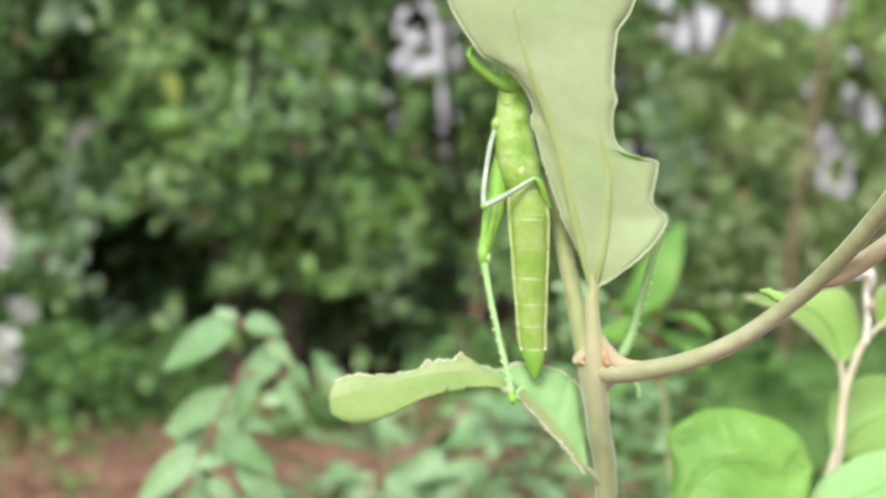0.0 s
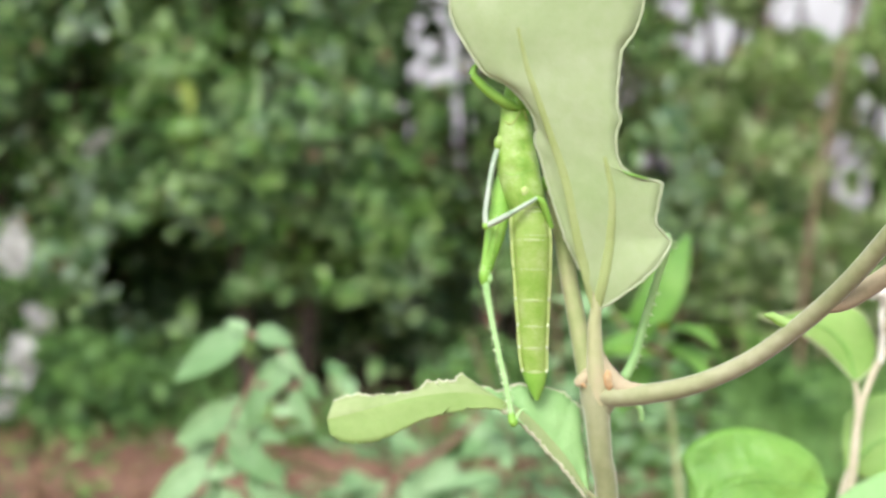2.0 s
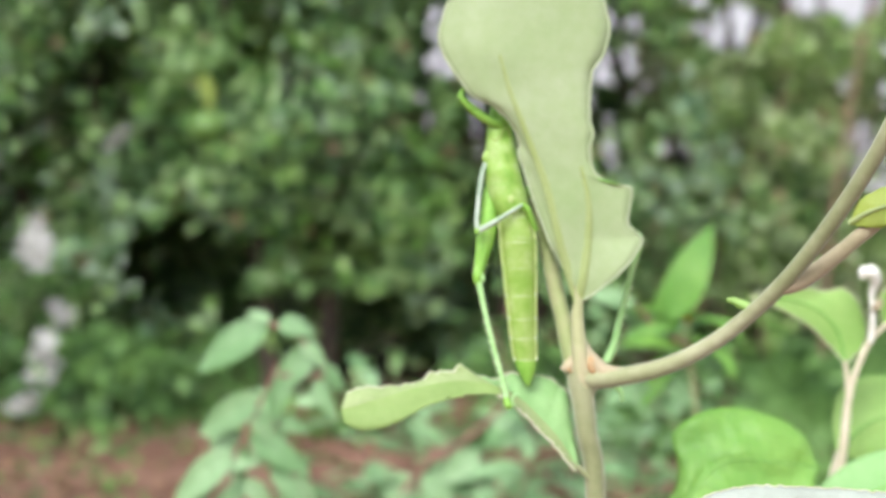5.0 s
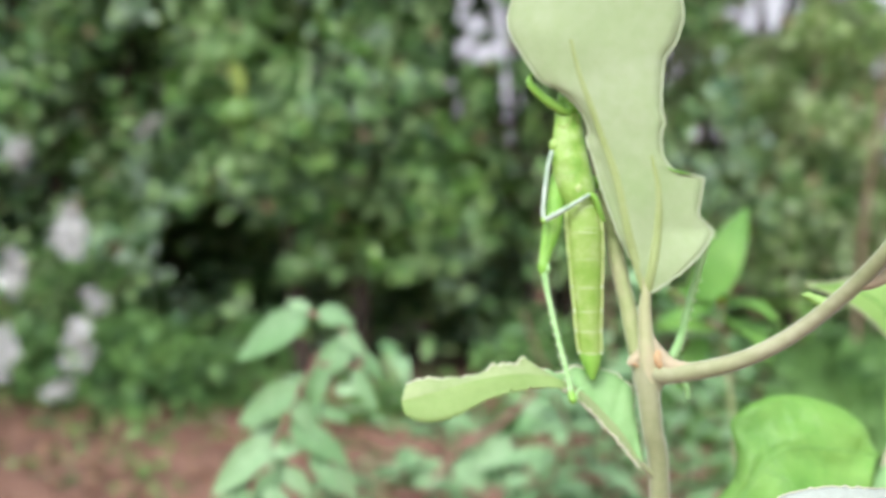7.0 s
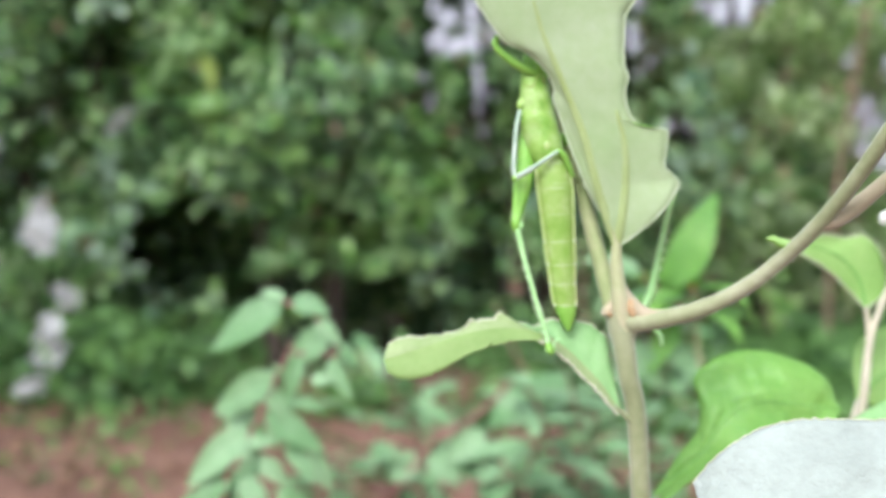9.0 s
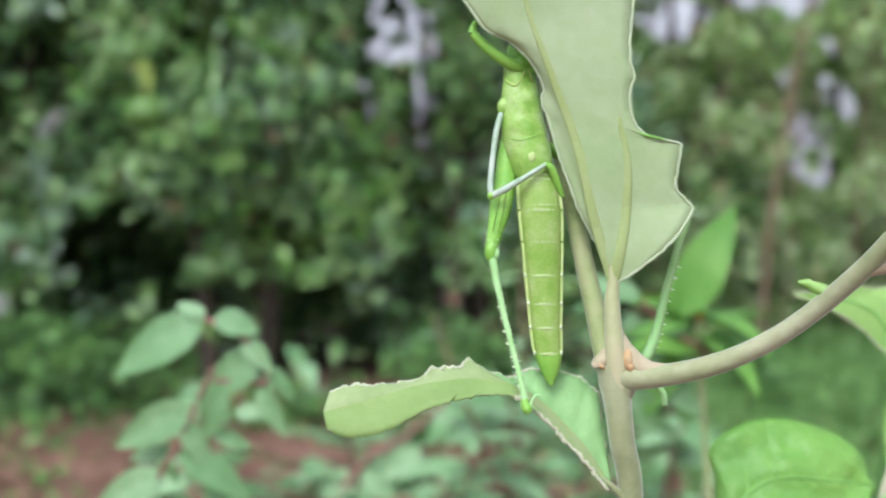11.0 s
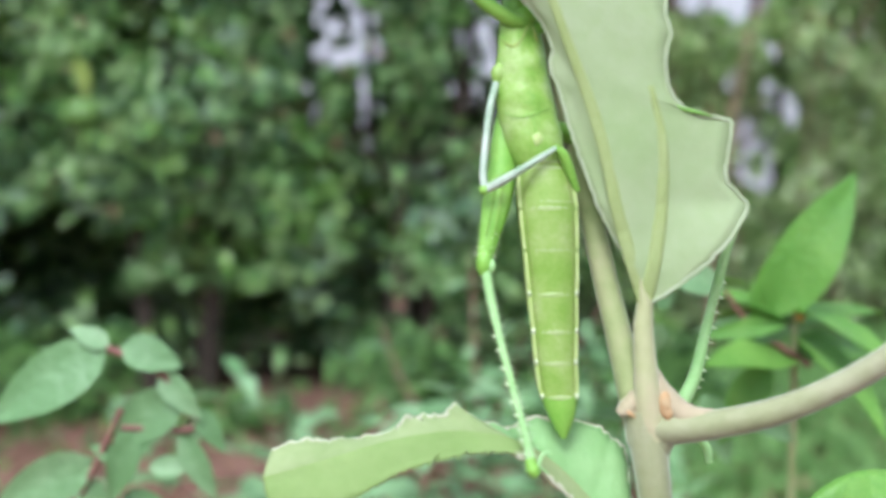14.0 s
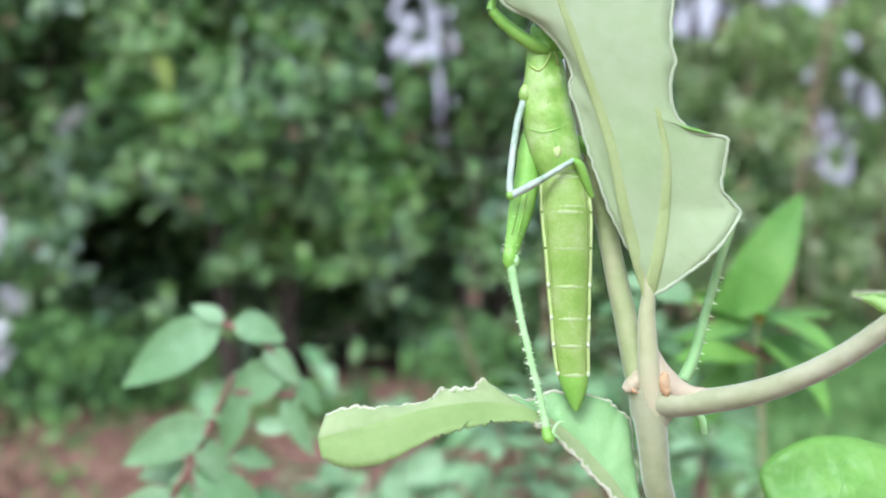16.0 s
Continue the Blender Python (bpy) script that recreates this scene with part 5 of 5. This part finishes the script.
    sap = herb("sapling", "bright green upright weed with pointed leaves", [(0.02, 0, -0.08), (0.02, 0, 0.15), (0.013, 0, 0.40), (0.0, 0, 0.533), (-0.004, 0, 0.563)], BRIGHT_LEAVES, 6, 0.80, 0.034, 0.6, radius=0.0015, shoots=0, mat=M_OLIVE)
    sap.location = (0.1013, 0.5333, 0)
    foot = Vector((0.1013, 0.5333, 0))
    part("side_shoot", tube([tuple(Vector(p) - foot) for p in ((0.1040, 0.5320, 0.5440), (0.0867, 0.5320, 0.5540), (0.0773, 0.5327, 0.5640))], [0.0011, 0.0008, 0.0006], 12, 6), M_RED, sap)
    for k, (a, b, w) in enumerate((((0.0773, 0.5327, 0.5647), (0.0533, 0.5327, 0.5720), 0.0087), ((0.0607, 0.5320, 0.5540), (0.0587, 0.5320, 0.5440), 0.0067), ((0.0627, 0.5320, 0.5587), (0.0580, 0.5327, 0.5660), 0.0080), ((0.0747, 0.5313, 0.5347), (0.0833, 0.5307, 0.5153), 0.0093), ((0.0847, 0.5313, 0.5347), (0.1027, 0.5307, 0.5227), 0.0107), ((0.0967, 0.5320, 0.5540), (0.0713, 0.5320, 0.5527), 0.0080))):
        leaf_between(sap, Vector(a) - foot, Vector(b) - foot, w, k)
    for k, (a, b, w) in enumerate((((0.0913, 0.5320, 0.5573), (0.1080, 0.5333, 0.5993), 0.0180), ((0.0867, 0.5320, 0.5553), (0.0940, 0.5327, 0.5787), 0.0093), ((0.0967, 0.5320, 0.5567), (0.0707, 0.5320, 0.5520), 0.0060), ((0.0920, 0.5320, 0.5440), (0.0787, 0.5307, 0.5227), 0.0107))):
        leaf_between(sap, Vector(a) - foot, Vector(b) - foot, w, k, BRIGHT_LEAVES[0], 0.070, 0.026)
    bm = bmesh.new()
    bmesh.ops.create_uvsphere(bm, u_segments=12, v_segments=8, radius=0.0015)
    bmesh.ops.translate(bm, verts=bm.verts, vec=Vector((0.0993, 0.5320, 0.5580)) - foot)
    part("flower_bud", bm, M_ORANGE, sap, "tiny orange flower bud")
    bent = empty("bent_weed", "leafy weed with a slanting dark red stem", "herb")
    bent.location = (-0.10, 0.90, 0)
    foot = Vector(bent.location)
    part("stem", tube([tuple(Vector(p) - foot) for p in ((-0.11, 0.90, -0.02), (-0.10, 0.90, 0.28), (-0.028, 0.894, 0.412), (0.013, 0.895, 0.443), (0.046, 0.896, 0.473))], [0.003, 0.0026, 0.0022, 0.0014], 30, 8, lump=0.15), M_RED, bent)
    for k, (a, b, w) in enumerate((((-0.004, 0.895, 0.439), (-0.030, 0.896, 0.458), 0.012), ((0.004, 0.895, 0.435), (0.021, 0.894, 0.404), 0.016), ((0.021, 0.895, 0.432), (-0.008, 0.894, 0.412), 0.02), ((0.033, 0.896, 0.461), (0.049, 0.895, 0.441), 0.016), ((-0.020, 0.894, 0.416), (0.004, 0.893, 0.396), 0.018), ((-0.024, 0.894, 0.412), (-0.061, 0.894, 0.400), 0.02))):
        leaf_between(bent, Vector(a) - foot, Vector(b) - foot, w, k)
    rng = np.random.default_rng(12)
    spots = [(0.02, 0.95, 0.43), (0.09, 1.02, 0.45), (-0.03, 1.1, 0.40), (0.14, 0.92, 0.44), (0.17, 1.08, 0.46), (0.05, 0.86, 0.42), (-0.08, 1.0, 0.37), (0.22, 0.98, 0.43), (0.115, 0.84, 0.41), (-0.17, 0.82, 0.40), (-0.12, 0.92, 0.40), (0.0, 0.80, 0.40), (0.07, 0.92, 0.46), (0.03, 1.06, 0.42), (0.12, 1.12, 0.47), (0.19, 0.88, 0.45), (0.24, 1.10, 0.46), (0.10, 0.98, 0.44), (-0.04, 0.90, 0.41)]
    for i, (x, y, h) in enumerate(spots):
        lean = rng.uniform(-0.05, 0.05)
        w = herb("weed", "pale green leafy weed with reddish stem", [(-lean, 0, -0.02), (-lean * 0.6, 0, h * 0.5), (0, 0, h * 0.9), (lean * 0.4, 0, h)], HERB_LEAVES, 20 + i, 0.45, 0.04, rng.uniform(0.8, 1.05), group="weeds on the soil", shoots=2)
        w.location = (x, y, 0)
    return big, sap


def pale_patches():
    """Invented white strips standing in for pale patches glimpsed through the hedge."""
    top = empty("pale_patches", "white strips standing in for pale patches low in the hedge", "plastic film")
    strips = (((-1.136, 0.574), (-1.145, 0.493), (-1.131, 0.421)), ((-1.097, 0.339), (-1.073, 0.306), (-1.069, 0.268)), ((-1.116, 0.258), (-1.126, 0.167), (-1.155, 0.071)), ((-1.164, 0.090), (-1.184, 0.042), (-1.198, 0.023)), ((-1.299, 0.454), (-1.308, 0.378), (-1.303, 0.311)), ((-1.327, 0.244), (-1.342, 0.148), (-1.332, 0.081)), ((-1.279, 0.761), (-1.284, 0.713), (-1.275, 0.675)), ((-0.886, 0.819), (-0.915, 0.785), (-0.944, 0.751)))
    for k, (line, half) in enumerate(zip(strips, (0.038, 0.026, 0.034, 0.034, 0.028, 0.03, 0.028, 0.016))):
        c = curve_points([(x, 0.0, z) for x, z in line], 19)
        bm = bmesh.new()
        g = []
        for j, p in enumerate(c):
            w = half * (0.35 + 0.9 * math.sin(math.pi * (j + 1.2) / 20.5)) * (1 + 0.6 * noise.noise(Vector((j * 0.45, k * 3.1, 1))))
            side = 0.5 * half * noise.noise(Vector((j * 0.35, k * 5.3, 7)))
            g.append([bm.verts.new((p[0] + side + w * (i / 4 - 1) * (1 + 0.3 * noise.noise(Vector((i * 0.9, j * 0.8, k)))), 3.45 + 0.05 * noise.noise(Vector((i * 0.6, j * 0.5, k * 2.2))), max(p[2] + 0.045, 0.03))) for i in range(9)])
        for a, b in zip(g, g[1:]):
            for i in range(8):
                bm.faces.new((a[i], a[i + 1], b[i + 1], b[i]))
        bmesh.ops.solidify(bm, geom=bm.faces[:], thickness=0.002)
        part("white_strip", bm, M_WHITE, top)
    return top


def fruit():
    top = empty("hanging_fruit", "round green citrus fruit hanging in the hedge", "fruit")
    top.location = (-0.672, 3.50, 0.862)
    bm = bmesh.new()
    bmesh.ops.create_uvsphere(bm, u_segments=24, v_segments=16, radius=0.055)
    for v in bm.verts:
        v.co.z *= 0.85
    part("skin", bm, M_FRUIT, top)
    part("stalk", tube([(0, 0, 0.045), (-0.01, 0, 0.09), (-0.02, 0.03, 0.16)], [0.004, 0.003], 8, 6), M_WOOD, top)
    ob = new("leaf", herb_leaf_mesh(0.11, 0.045, 0.1, 8, (M_YELLOW, M_YELLOW)))
    ob.parent = top
    ob.matrix_basis = Matrix.Translation((-0.01, -0.02, 0.15)) @ Euler((radians(70), radians(75), radians(20))).to_matrix().to_4x4()
    return top


pale_patches()
fruit()
PLANT = plant()
INSECT = insect()
SHOOT = young_shoot()
HERB, SAPLING = herbs()


def motions():
    walk(PLANT, PLANT_ROWS)
    walk(INSECT, PLANT_ROWS)
    walk(SHOOT, SHOOT_ROWS)
    walk(HERB, HERB_ROWS)
    walk(SAPLING, SAPLING_ROWS)


motions()
